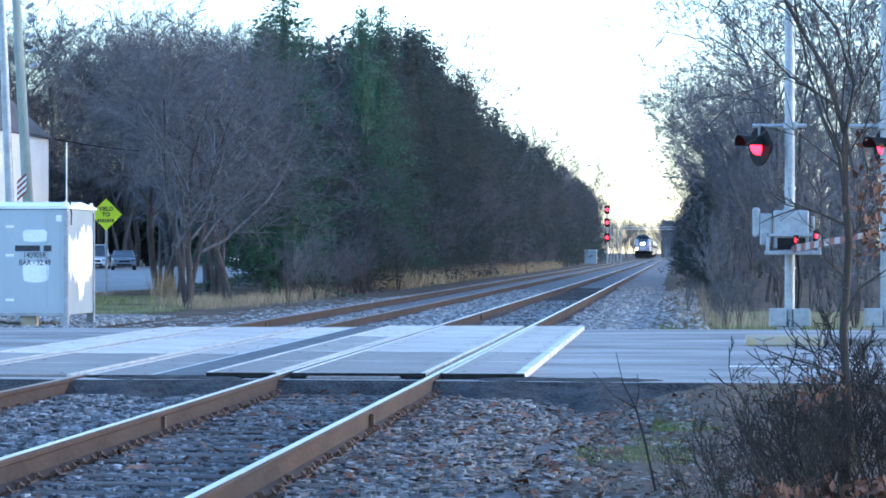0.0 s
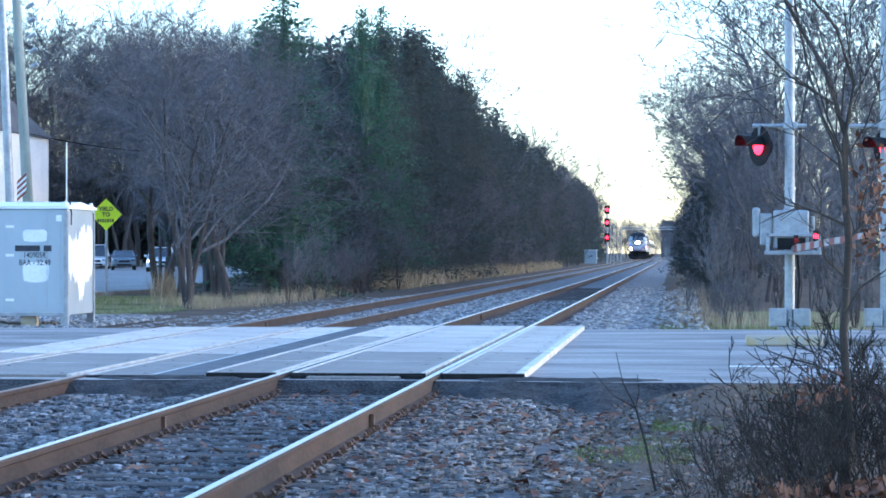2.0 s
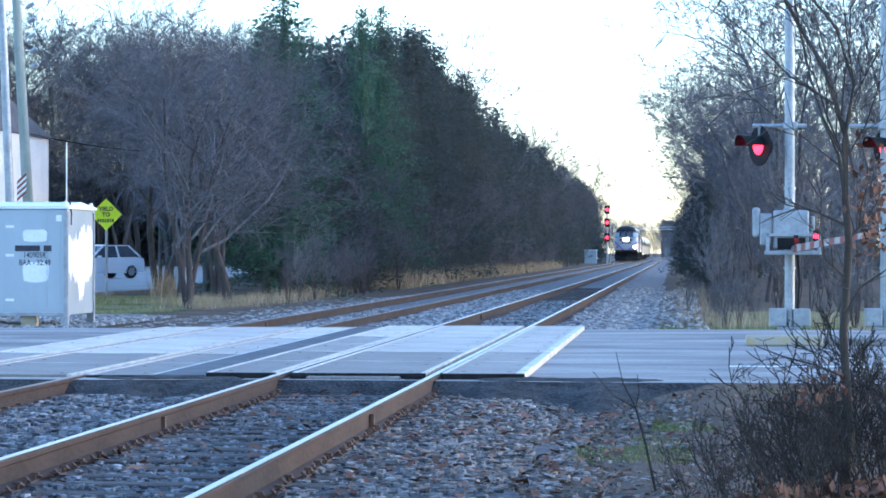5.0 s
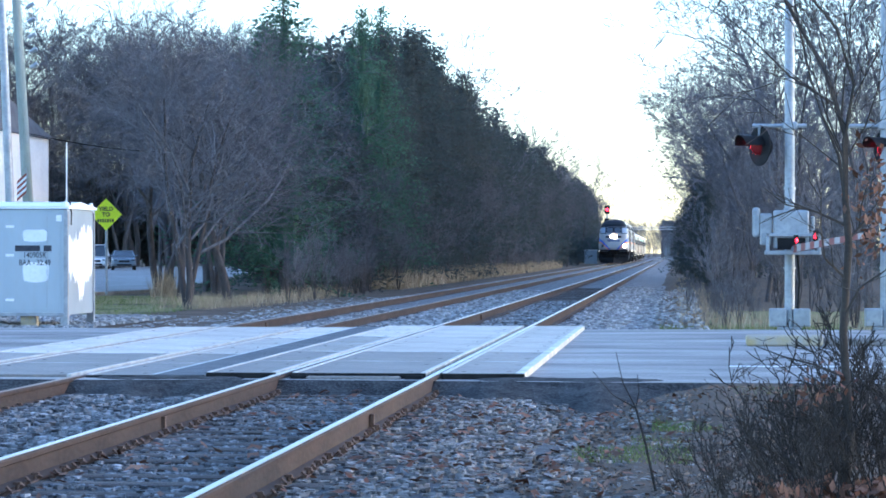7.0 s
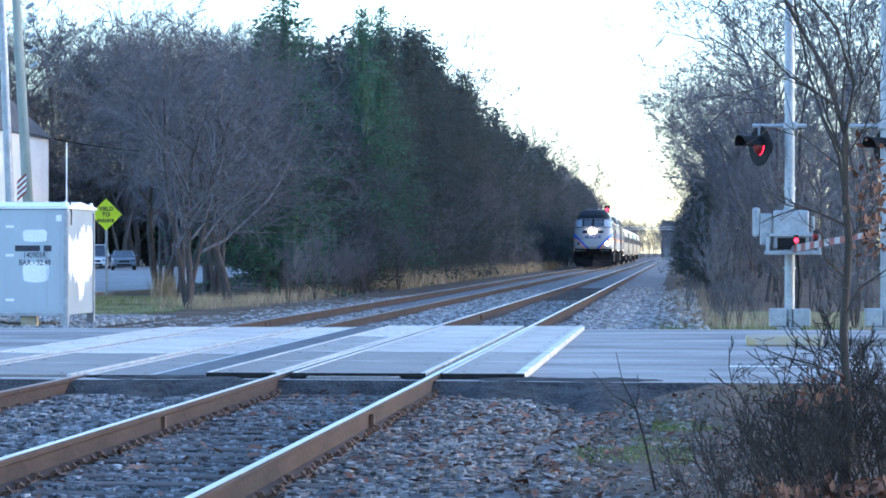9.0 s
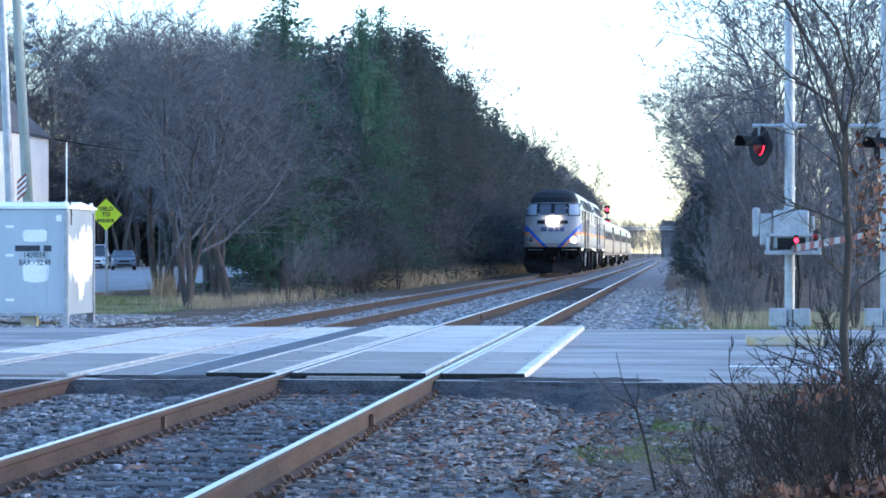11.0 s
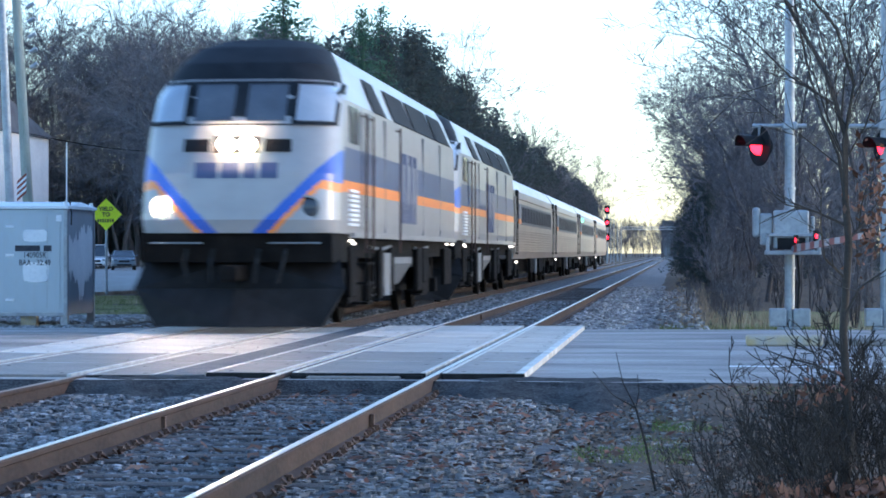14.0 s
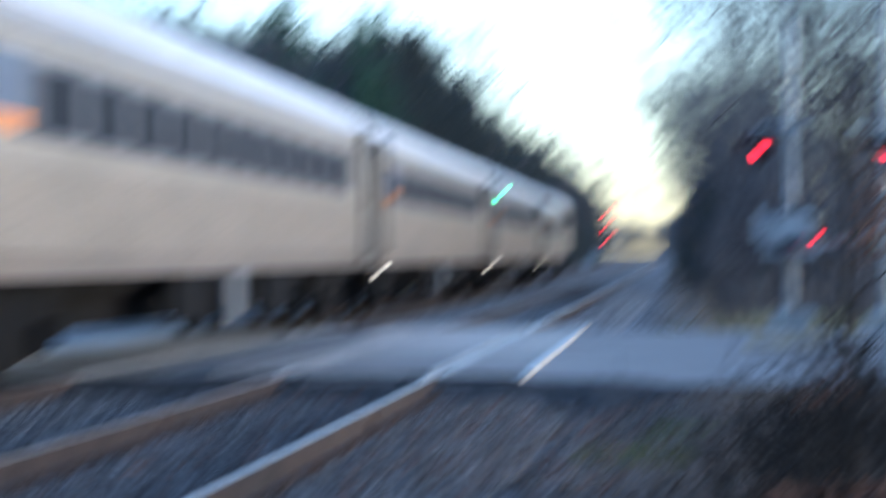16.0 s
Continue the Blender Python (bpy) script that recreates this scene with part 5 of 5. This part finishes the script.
# ---- road vehicles ----
def car(name, at, paint, label, lit, tall=1.0, group=""):
    """A body lofted from cross-sections, glass house, four wheels, lamps; the front looks along -y."""
    t = thing(name, at, label, "car", group)
    L, hw = 4.6, 0.9
    secs = [(0.0, 0.45, 0.72, 0.78), (0.12, 0.32, 0.86, 0.88), (1.1, 0.28, 1.0, 0.9), (1.4, 0.28, 1.05, 0.9), (3.9, 0.28, 1.08, 0.9), (4.5, 0.32, 1.02, 0.88), (4.6, 0.45, 0.9, 0.8)]
    rings = [[(-w, y, a), (w, y, a), (w * 1.0, y, (a + b) / 2), (w * 0.95, y, b), (-w * 0.95, y, b), (-w, y, (a + b) / 2)] for y, a, b, w in secs]
    body = part("body", Shape().loft(rings), paint, t, smooth=False)
    top = 1.68 * tall
    g = [(1.15, 1.02, 0.80, 1.04, 0.80), (2.0, 1.02, 0.84, top - 0.05, 0.66), (3.6, 1.05, 0.84, top - 0.03, 0.66), (4.35, 1.05, 0.8, 1.15, 0.76)]
    rings = [[(-w0, y, a), (w0, y, a), (w1, y, b), (-w1, y, b)] for y, a, w0, b, w1 in g]
    part("glass_house", Shape().loft(rings), M_GLASS, t, "dark car windows")
    part("roof", box(-0.66, 0.66, 1.95, 3.75, top - 0.06, top, bevel=0.025), paint, t)
    for a in (-1, 1):
        for p, q in (((0.80, 1.15, 1.03), (0.66, 2.0, top - 0.05)), ((0.84, 2.9, 1.05), (0.66, 2.8, top - 0.04)), ((0.82, 4.3, 1.08), (0.66, 3.65, top - 0.04))):
            part("pillar", tube([(a * p[0], p[1], p[2]), (a * q[0], q[1], q[2])], 0.045, 6), paint, t)
        part("headlamp", box(a * 0.66 - 0.14, a * 0.66 + 0.14, -0.02, 0.14, 0.68, 0.79, bevel=0.03), M_CARLAMP if lit else M_GLASS, body, "lit headlamp" if lit else "headlamp")
        part("mirror", box(a * 0.98 - 0.09, a * 0.98 + 0.09, 1.45, 1.6, 1.02, 1.16, bevel=0.03), paint, body)
        for y in (0.9, 3.65):
            w = part("wheel", tube([(a * 0.70, y, 0.34), (a * 0.90, y, 0.34)], 0.34, 20, caps=True), M_TYRE, t, "black tyre")
            part("rim", tube([(a * 0.89, y, 0.34), (a * 0.912, y, 0.34)], 0.2, 12, caps=True), M_GALV, w)
    part("grille", box(-0.4, 0.4, -0.03, 0.05, 0.58, 0.74, bevel=0.02), M_BLACK, body, "dark grille")
    part("bumper_intake", box(-0.55, 0.55, -0.02, 0.1, 0.34, 0.46, bevel=0.02), M_BLACK, body)
    return t


suv = car("sport_utility_vehicle", pose(-38, 208, -0.14), M_CARWHITE, "white sport utility car with lit headlamps on the street", True)
car("parked_car", pose(-41.0, 184, -0.14, 0, 0, 14), M_CARGREY, "dark blue-grey parked car beyond the street", False, 0.88, "parked cars")
car("parked_car", pose(-44.6, 190, -0.14, 0, 0, 10), M_CARWHITE, "white parked van beyond the street", False, 1.15, "parked cars")

# ---- poles, building, distant signals ----
def pole(x, y, h, r0, material, label, arms, tilt):
    t = thing("utility_pole", pose(x, y, -0.25, 0, tilt, 0), label, "utility pole", "poles by the cabinet")
    part("shaft", tube([(0, 0, 0), (0, 0, h)], [r0, r0 * 0.75], 12), material, t, smooth=True)
    if arms:
        part("crossarm", box(-1.2, 1.2, -0.06, 0.06, h - 0.7, h - 0.55, bevel=0.01), M_WOODPOLE, t)
        for k in range(5):
            part("insulator", tube([(0.25, 0.1, h - 3.2 + 0.4 * k), (0.45, 0.1, h - 3.1 + 0.4 * k)], 0.06, 8, caps=True), M_GALV, t)
    return t


pole(-16.9, 65.0, 9.5, 0.15, M_WOODPOLE, "tall weathered wooden utility pole leaning a little", True, -3.4)
pole(-16.36, 61.0, 9.5, 0.12, M_GALV, "tall grey steel pole beside the wooden one", False, -2.4)


def house():
    t = thing("building", pose(-25.8, 68, -0.25), "white sided two-storey building with a dark roof", "building")
    part("wall", box(-8, 6.6, 0, 7.6, 0, 4.9, bevel=0.02), M_SIDING, t)
    for k in range(18):
        part("siding_board", box(-8, 6.62, -0.03, -0.004, 0.272 * k, 0.272 * k + 0.25), M_SIDING, t)
    part("roof", Shape().loft([[(-8.3, -0.3, 4.9), (6.7, -0.3, 4.9), (6.7, 7.9, 4.9), (-8.3, 7.9, 4.9)], [(-8.3, 3.4, 6.2), (6.0, 3.4, 6.2), (6.0, 4.2, 6.2), (-8.3, 4.2, 6.2)]]), M_SHINGLE, t, "dark shingle roof")
    for x in (2.4, 4.9):
        w = part("window", box(x, x + 1.0, -0.06, -0.02, 2.9, 4.4, bevel=0.01), M_WHITE, t)
        part("pane", box(x + 0.08, x + 0.92, -0.075, -0.05, 2.98, 4.32), M_GLASS, w)


house()


def flag():
    t = thing("flag", pose(-16.93, 64.7, 2.85), "small striped red and white flag hanging from the wooden pole", "flag")
    part("staff", tube([(0.0, 0.2, -0.1), (-0.12, 0, 0.55)], 0.012, 6), M_GALV, t)
    for k in range(7):
        z = 0.42 - 0.075 * k
        s = Shape().loft([[(-0.10, -0.01, z), (-0.10, 0.01, z), (-0.10, 0.01, z - 0.075), (-0.10, -0.01, z - 0.075)],
                          [(-0.34, -0.03, z - 0.22), (-0.34, -0.01, z - 0.22), (-0.34, -0.01, z - 0.295), (-0.34, -0.03, z - 0.295)]])
        part("stripe", s, M_WHITE if k % 2 else M_REDSTRIPE, t)


flag()


def wires():
    t = thing("overhead_wire", pose(0, 0, 0), "thin dark overhead wires between the poles", "wire")
    s = Shape()
    a, b = Vector((-17.2, 65.0, 4.35)), Vector((-13.5, 68.0, 3.9))
    pts = [a.lerp(b, k / 8) - Vector((0, 0, 0.12 * math.sin(math.pi * k / 8))) for k in range(9)]
    s.tube(pts, 0.012, 5)
    part("strand", s, M_BLACK, t)


wires()


def street_lamp():
    t = thing("street_lamp", pose(-20.8, 100, -0.2), "small pale street lamp head on a thin pole among the trees", "street lamp")
    part("pole", tube([(0, 0, 0), (0, 0, 6.6), (0.4, -0.2, 6.75)], [0.08, 0.05, 0.04], 8), M_BARK_DARK, t)
    part("lamp_head", box(0.2, 0.75, -0.35, -0.05, 6.66, 6.8, bevel=0.05), M_WHITE, t, "pale lamp head")


street_lamp()


def block_signal():
    """Three red lamps on a mast, with its relay case, and the lattice bracket beyond it."""
    t = thing("block_signal", pose(-8.05, 290, -0.2), "tall railway signal showing three red lights", "railway signal")
    part("mast", tube([(0, 0, 0), (0, 0, 6.6)], 0.09, 8), M_GALV, t)
    for k, z in enumerate((3.1, 4.8, 6.3)):
        hd = part("signal_head", box(-0.28, 0.28, -0.3, 0.1, z - 0.5, z + 0.5, bevel=0.1), M_BLACK, t, "black signal head")
        part("lamp", Shape().loft([disc_ring(0.19, -0.31, 14, z), disc_ring(0.15, -0.36, 14, z)]), M_RED_ON, hd, "lit red lamp")
    part("ladder", box(0.35, 0.42, 0, 0.1, 0, 6), M_GALV, t)
    part("ladder", box(0.75, 0.82, 0, 0.1, 0, 6), M_GALV, t)
    for k in range(12):
        part("rung", box(0.38, 0.8, 0.02, 0.08, 0.4 + 0.47 * k, 0.46 + 0.47 * k), M_GALV, t)
    c = thing("relay_case", pose(-9.9, 288, -0.2), "pale grey relay case beside the line", "equipment cabinet")
    part("body", box(-0.7, 0.7, 0, 1, 0.1, 1.6, bevel=0.03), M_ALU, c)
    part("roof", box(-0.75, 0.75, -0.05, 1.05, 1.6, 1.68, bevel=0.02), M_WHITE, c)
    b = thing("signal_bracket", pose(-8.9, 388, -0.2), "grey lattice signal bracket reaching over the tracks", "signal bracket")
    s = Shape()
    for x in (-0.3, 0.3):
        for y in (-0.3, 0.3):
            s.tube([(x, y, 0), (x, y, 5.9)], 0.05, 5)
    for k in range(9):
        z = 0.55 * k
        s.tube([(-0.3, -0.3, z), (0.3, -0.3, z + 0.55)], 0.03, 4)
        s.tube([(0.3, -0.3, z), (-0.3, -0.3, z + 0.55)], 0.03, 4)
    part("tower", s, M_GALV, b)
    s = Shape()
    for z in (4.9, 5.3):
        s.tube([(0, 0, z), (8.6, 0, z)], 0.05, 5)
    for k in range(16):
        s.tube([(0.54 * k, 0, 4.9), (0.54 * k + 0.27, 0, 5.3), (0.54 * k + 0.54, 0, 4.9)], 0.03, 4)
    part("beam", s, M_GALV, b)


block_signal()


def far_building():
    t = thing("building", pose(-2.2, 780, -0.3), "grey distant building above the trees", "building")
    part("wall", box(-2.8, 2.8, 0, 8, 0, 11.4), M_TANK, t)
    for j in range(2):
        for k in range(6):
            part("window", box(-2.8 + 0.95 * k, -2.1 + 0.95 * k, -0.08, -0.01, 7.6 + 2.0 * j, 9.2 + 2.0 * j), M_GLASS, t)


far_building()


# ---- foreground growth ----
def foreground():
    r = np.random.default_rng(77)
    sap = [Shape(), Shape()]
    sap[0].tube([(0, 0, -0.1), (0.03, 0, 0.5), (0.0, 0.02, 1.0), (0.03, 0, 1.5), (0.01, 0, 1.75)], [0.03, 0.026, 0.023, 0.021, 0.02], 8)
    for top_, rad in (((-0.13, 0.05, 3.6), 0.017), ((0.17, -0.1, 3.4), 0.013), ((-0.5, 0.1, 3.0), 0.010)):
        base_ = Vector((0.01, 0, 1.72))
        way = Vector(top_) - base_
        grow(sap, r, base_, way, way.length, rad, 1, 4, (0, 9, 4, 2), 0.8, 0.0022, rise=0.05)
    for z, ax, ay in ((0.75, -0.8, 0.3), (1.1, 0.7, -0.5), (1.3, -0.5, -0.6), (1.5, 0.9, 0.3), (1.6, -1.0, 0.2)):
        grow(sap, r, (0.01, 0, z), (ax, ay, 0.7), 0.55, 0.009, 2, 4, (0, 0, 6, 2), 0.8, 0.002, rise=0.08)
    sapling = [sap[0].mesh("trunk", [M_TWIG], True), sap[1].mesh("crown", [M_TWIG])]
    put_tree(sapling, 0.925, 14.2, -0.27, 0, 1.0, "slender dark sapling with bare twigs by the track", "bushes by the near track", "sapling")
    bush = [bare_tree_meshes(310 + k, 9, 0.66, 0.006, kids=(5, 4, 2, 0), spread=0.75, lean=0.6, bark=M_TWIG, thinnest=0.0016) for k in range(3)]
    for x, y, sc in ((0.16, 13.6, 0.7), (0.34, 13.9, 0.85), (0.5, 13.4, 0.8), (0.62, 14.1, 1.1), (0.8, 13.7, 1.2), (0.95, 13.9, 1.3), (1.1, 13.6, 1.1), (1.2, 14.2, 1.3), (0.75, 14.6, 1.2), (1.0, 14.8, 1.4), (1.3, 14.8, 1.5), (1.28, 14.3, 1.75), (1.36, 14.6, 2.0)):
        put_tree(bush[int(r.integers(3))], x, y, -0.27, r.uniform(0, 360), sc, "low tangle of dark bare twigs", "bushes by the near track", "bush")
    # dead leaves that still hang on the sapling and lie in the bush
    hang = Shape()
    for k in range(560):
        if k < 230:
            c = Vector((r.normal(1.12, 0.09), r.uniform(14.0, 14.5), r.normal(1.45, 0.16)))
        elif k < 300:
            c = Vector((r.normal(0.78, 0.10), r.uniform(13.6, 14.5), r.normal(0.42, 0.06)))
        else:
            c = Vector((r.uniform(0.45, 1.35), r.uniform(13.2, 14.0), r.uniform(-0.16, -0.05)))
        size = r.uniform(0.015, 0.036) * (1.5 if k >= 300 else 1.0)
        d = Vector(r.normal(0, 1, 3)).normalized() * size
        w = d.cross(Vector(r.normal(0, 1, 3))).normalized() * size * 0.5
        hang.add([c - d, c + w, c + d, c - w], [(0, 1, 2, 3)])
    tagged(part("dead_leaves", hang, M_BROWNLEAF), "withered brown leaves caught among the twigs", "leaves", kind="stuff")
    # a leaning twig by the road
    s = Shape()
    s.tube([(0.0, 0, 0), (-0.06, 0, 0.28), (-0.12, 0, 0.50)], [0.009, 0.007, 0.006], 5)
    s.tube([(-0.12, 0, 0.50), (-0.26, 0, 0.58), (-0.38, 0.03, 0.72)], [0.006, 0.004, 0.002], 4)
    s.tube([(-0.12, 0, 0.50), (-0.2, 0, 0.66), (-0.24, 0, 0.84)], [0.006, 0.004, 0.002], 4)
    s.tube([(-0.12, 0, 0.50), (-0.1, 0, 0.60), (-0.11, 0, 0.70)], [0.005, 0.003, 0.002], 4)
    t = thing("twig", pose(-0.13, 15.2, -0.26), "thin bare forked twig sticking out of the ground", "twig")
    part("stem", s, M_TWIG, t)
    leaf = Shape()
    for k in range(1500):
        u = r.uniform()
        if u < 0.5:
            x, y = r.uniform(-2.2, 1.5), r.uniform(11, 23)
        elif u < 0.75:
            x, y = r.uniform(0.1, 1.5), r.uniform(11.5, 15)
        else:
            x, y = r.uniform(-4, -0.6), r.uniform(11, 24)
        z = (bed_height(x, y) if x < -1 else bank_height(x, y)) + 0.03
        a, size = r.uniform(0, 6.28), r.uniform(0.02, 0.055)
        d = Vector((math.cos(a), math.sin(a), r.uniform(-0.3, 0.6))) * size
        w = Vector((-math.sin(a), math.cos(a), r.uniform(-0.5, 0.5))) * size * 0.45
        c = Vector((x, y, z))
        leaf.add([c - d, c + w, c + d, c - w], [(0, 1, 2, 3)])
    for k in range(70):
        x, y = (r.uniform(-2.2, -0.4), r.uniform(14.5, 22)) if k < 45 else (r.uniform(-3.6, -2.5), r.uniform(15, 24))
        z = (bed_height(x, y) if x < -1 else bank_height(x, y)) + 0.045
        a, size = r.uniform(0, 6.28), r.uniform(0.05, 0.085)
        d = Vector((math.cos(a), math.sin(a), r.uniform(-0.2, 0.5))) * size
        w = Vector((-math.sin(a), math.cos(a), r.uniform(0.2, 0.7))) * size * 0.55
        c = Vector((x, y, z))
        leaf.add([c - d, c + w, c + d, c + d * 0.3 - w * 0.6, c - w * Vector((1, 1, -1)).z * 0.3], [(0, 1, 2, 3, 4)])
    litter = Shape()
    for k in range(6500):
        x, y = r.uniform(-1.5, 2.2), r.uniform(10.5, 23.4)
        a, size = r.uniform(0, 6.28), r.uniform(0.007, 0.024)
        d = Vector((math.cos(a), math.sin(a), r.uniform(-0.4, 0.8))) * size * r.uniform(0.8, 2.2)
        w = Vector((-math.sin(a), math.cos(a), r.uniform(-0.6, 0.6))) * size * 0.5
        c = Vector((x, y, bank_height(x, y) + 0.01 + 0.012 * r.uniform()))
        litter.add([c - d, c + w, c + d, c - w], [(0, 1, 2, 3)])
    tagged(part("leaf_litter", litter, M_LITTER), "brown leaf litter and twig bits on bare earth", "leaf litter", kind="stuff")
    tagged(part("fallen_leaves", leaf, M_BROWNLEAF), "brown fallen leaves scattered on stones and earth", "leaves", kind="stuff")


foreground()


def tufts(name, spots, material, label, seed):
    r = np.random.default_rng(seed)
    s = Shape()
    for x0, x1, y0, y1, n, h, z in spots:
        for k in range(n):
            x, y = r.uniform(x0, x1), r.uniform(y0, y1)
            hh = h * r.uniform(0.5, 1.2)
            a = r.uniform(0, 6.28)
            w = 0.004 + 0.012 * hh
            lean = Vector(r.normal(0, 0.28, 3)) * hh
            s.add([(x - w * math.cos(a), y - w * math.sin(a), z), (x + w * math.cos(a), y + w * math.sin(a), z), (x + lean.x, y + lean.y, z + hh)], [(0, 1, 2)])
    tagged(part(name, s, material), label, "grass", kind="stuff")


tufts("dry_grass", [(-12.2, -10.8, 64, 84, 900, 0.4, -0.26), (-11.8, -10.4, 95, 230, 9000, 0.75, -0.25), (-15, -12.5, 68, 76, 600, 0.3, -0.26), (0.4, 5, 42, 52, 900, 0.3, -0.22), (0.0, 1.4, 46, 120, 1600, 0.35, -0.25), (-16.6, -15.9, 78, 80, 260, 0.9, -0.24), (-13.2, -11.6, 62, 68, 450, 0.3, -0.26)],
      M_STRAW, "tall dry straw-coloured grass at the wood's edge", 31)
tufts("green_grass", [(0.5, 1.5, 22.2, 23.6, 1800, 0.06, -0.11), (-0.35, 0.1, 17, 19.5, 500, 0.03, -0.25), (-0.2, 0.35, 19.5, 21.8, 1300, 0.035, -0.21), (-0.75, -0.2, 17.2, 18.6, 500, 0.03, -0.26), (-20, -12, 55, 80, 8000, 0.10, -0.26), (-0.3, 3, 41.2, 45, 1500, 0.1, -0.17)],
      M_GREENGRASS, "short green and yellow grass", 32)


# ---- what moves ----
def train_front(t):
    """Where the leading coupler stands along the track."""
    return 37.0 + 32.0 * (14.0 - t) + max(0.0, t - 14.4) * 0.9


def motions():
    times = [0.0, 2.0, 4.0, 6.0, 8.0, 10.0, 12.0, 13.0, 14.0, 14.4, 14.8, 15.2, 15.6, 16.0]
    for ob, behind in TRAIN:
        walk(ob, [(t, pose(LEFT_TRACK, train_front(t) + behind, LEFT_DROP)) for t in times])
    way = [(0.0, -41.0, 228, 9), (1.0, -38.4, 198, 9), (1.6, -35.9, 176, 9), (2.0, -34.4, 165, 9), (2.4, -33.2, 157, 8), (2.8, -31.9, 149, 7), (3.2, -30.7, 142, 4), (3.6, -30.0, 136, 0), (4.2, -29.4, 130, -10),
           (5.0, -30.5, 123, -38), (5.8, -35, 119, -68), (6.6, -41, 117, -84), (9.0, -58, 116.5, -90), (16.0, -95, 116, -90)]
    walk(suv, [(t, pose(x, y, -0.14, 0, 0, a)) for t, x, y, a in way])
    for ob, a in DITCH:        # the two lamps take turns, a second each
        turn = 0 if a < 0 else 180
        spot = Matrix.Translation((a * 1.12, 0.236, 1.88))
        rows = [(0.0, turn)]
        for k in range(16):
            for j in range(4):
                rows.append((0.35 + k + 0.1 * j, turn + 60 * j))
            turn += 180
        rows = [q for q in rows if q[0] < 16.0] + [(16.0, turn)]
        walk(ob, [(q, spot @ pose(0, 0, 0, 0, 0, w)) for q, w in rows])
    for ob, spot, phase in LENSES:
        lit0 = 0 if phase == 0 else 180
        rows = [(0.0, lit0)]
        for k in range(30):
            t = 0.02 + 0.5395 * k + (0.025 if k == 0 else 0.015 if k % 2 else -0.02)
            turn = 180 * k + lit0
            if k:
                rows.append((t - 2 / 30, turn))
            rows += [(t + (j - 2) / 30, turn + 60 * j) for j in (1, 2, 3)]
        rows = [q for q in rows if q[0] < 15.95]
        rows.append((16.0, rows[-1][1]))
        walk(ob, [(q, Matrix.Translation(spot) @ pose(0, 0, 0, 0, 0, a)) for q, a in rows])


motions()
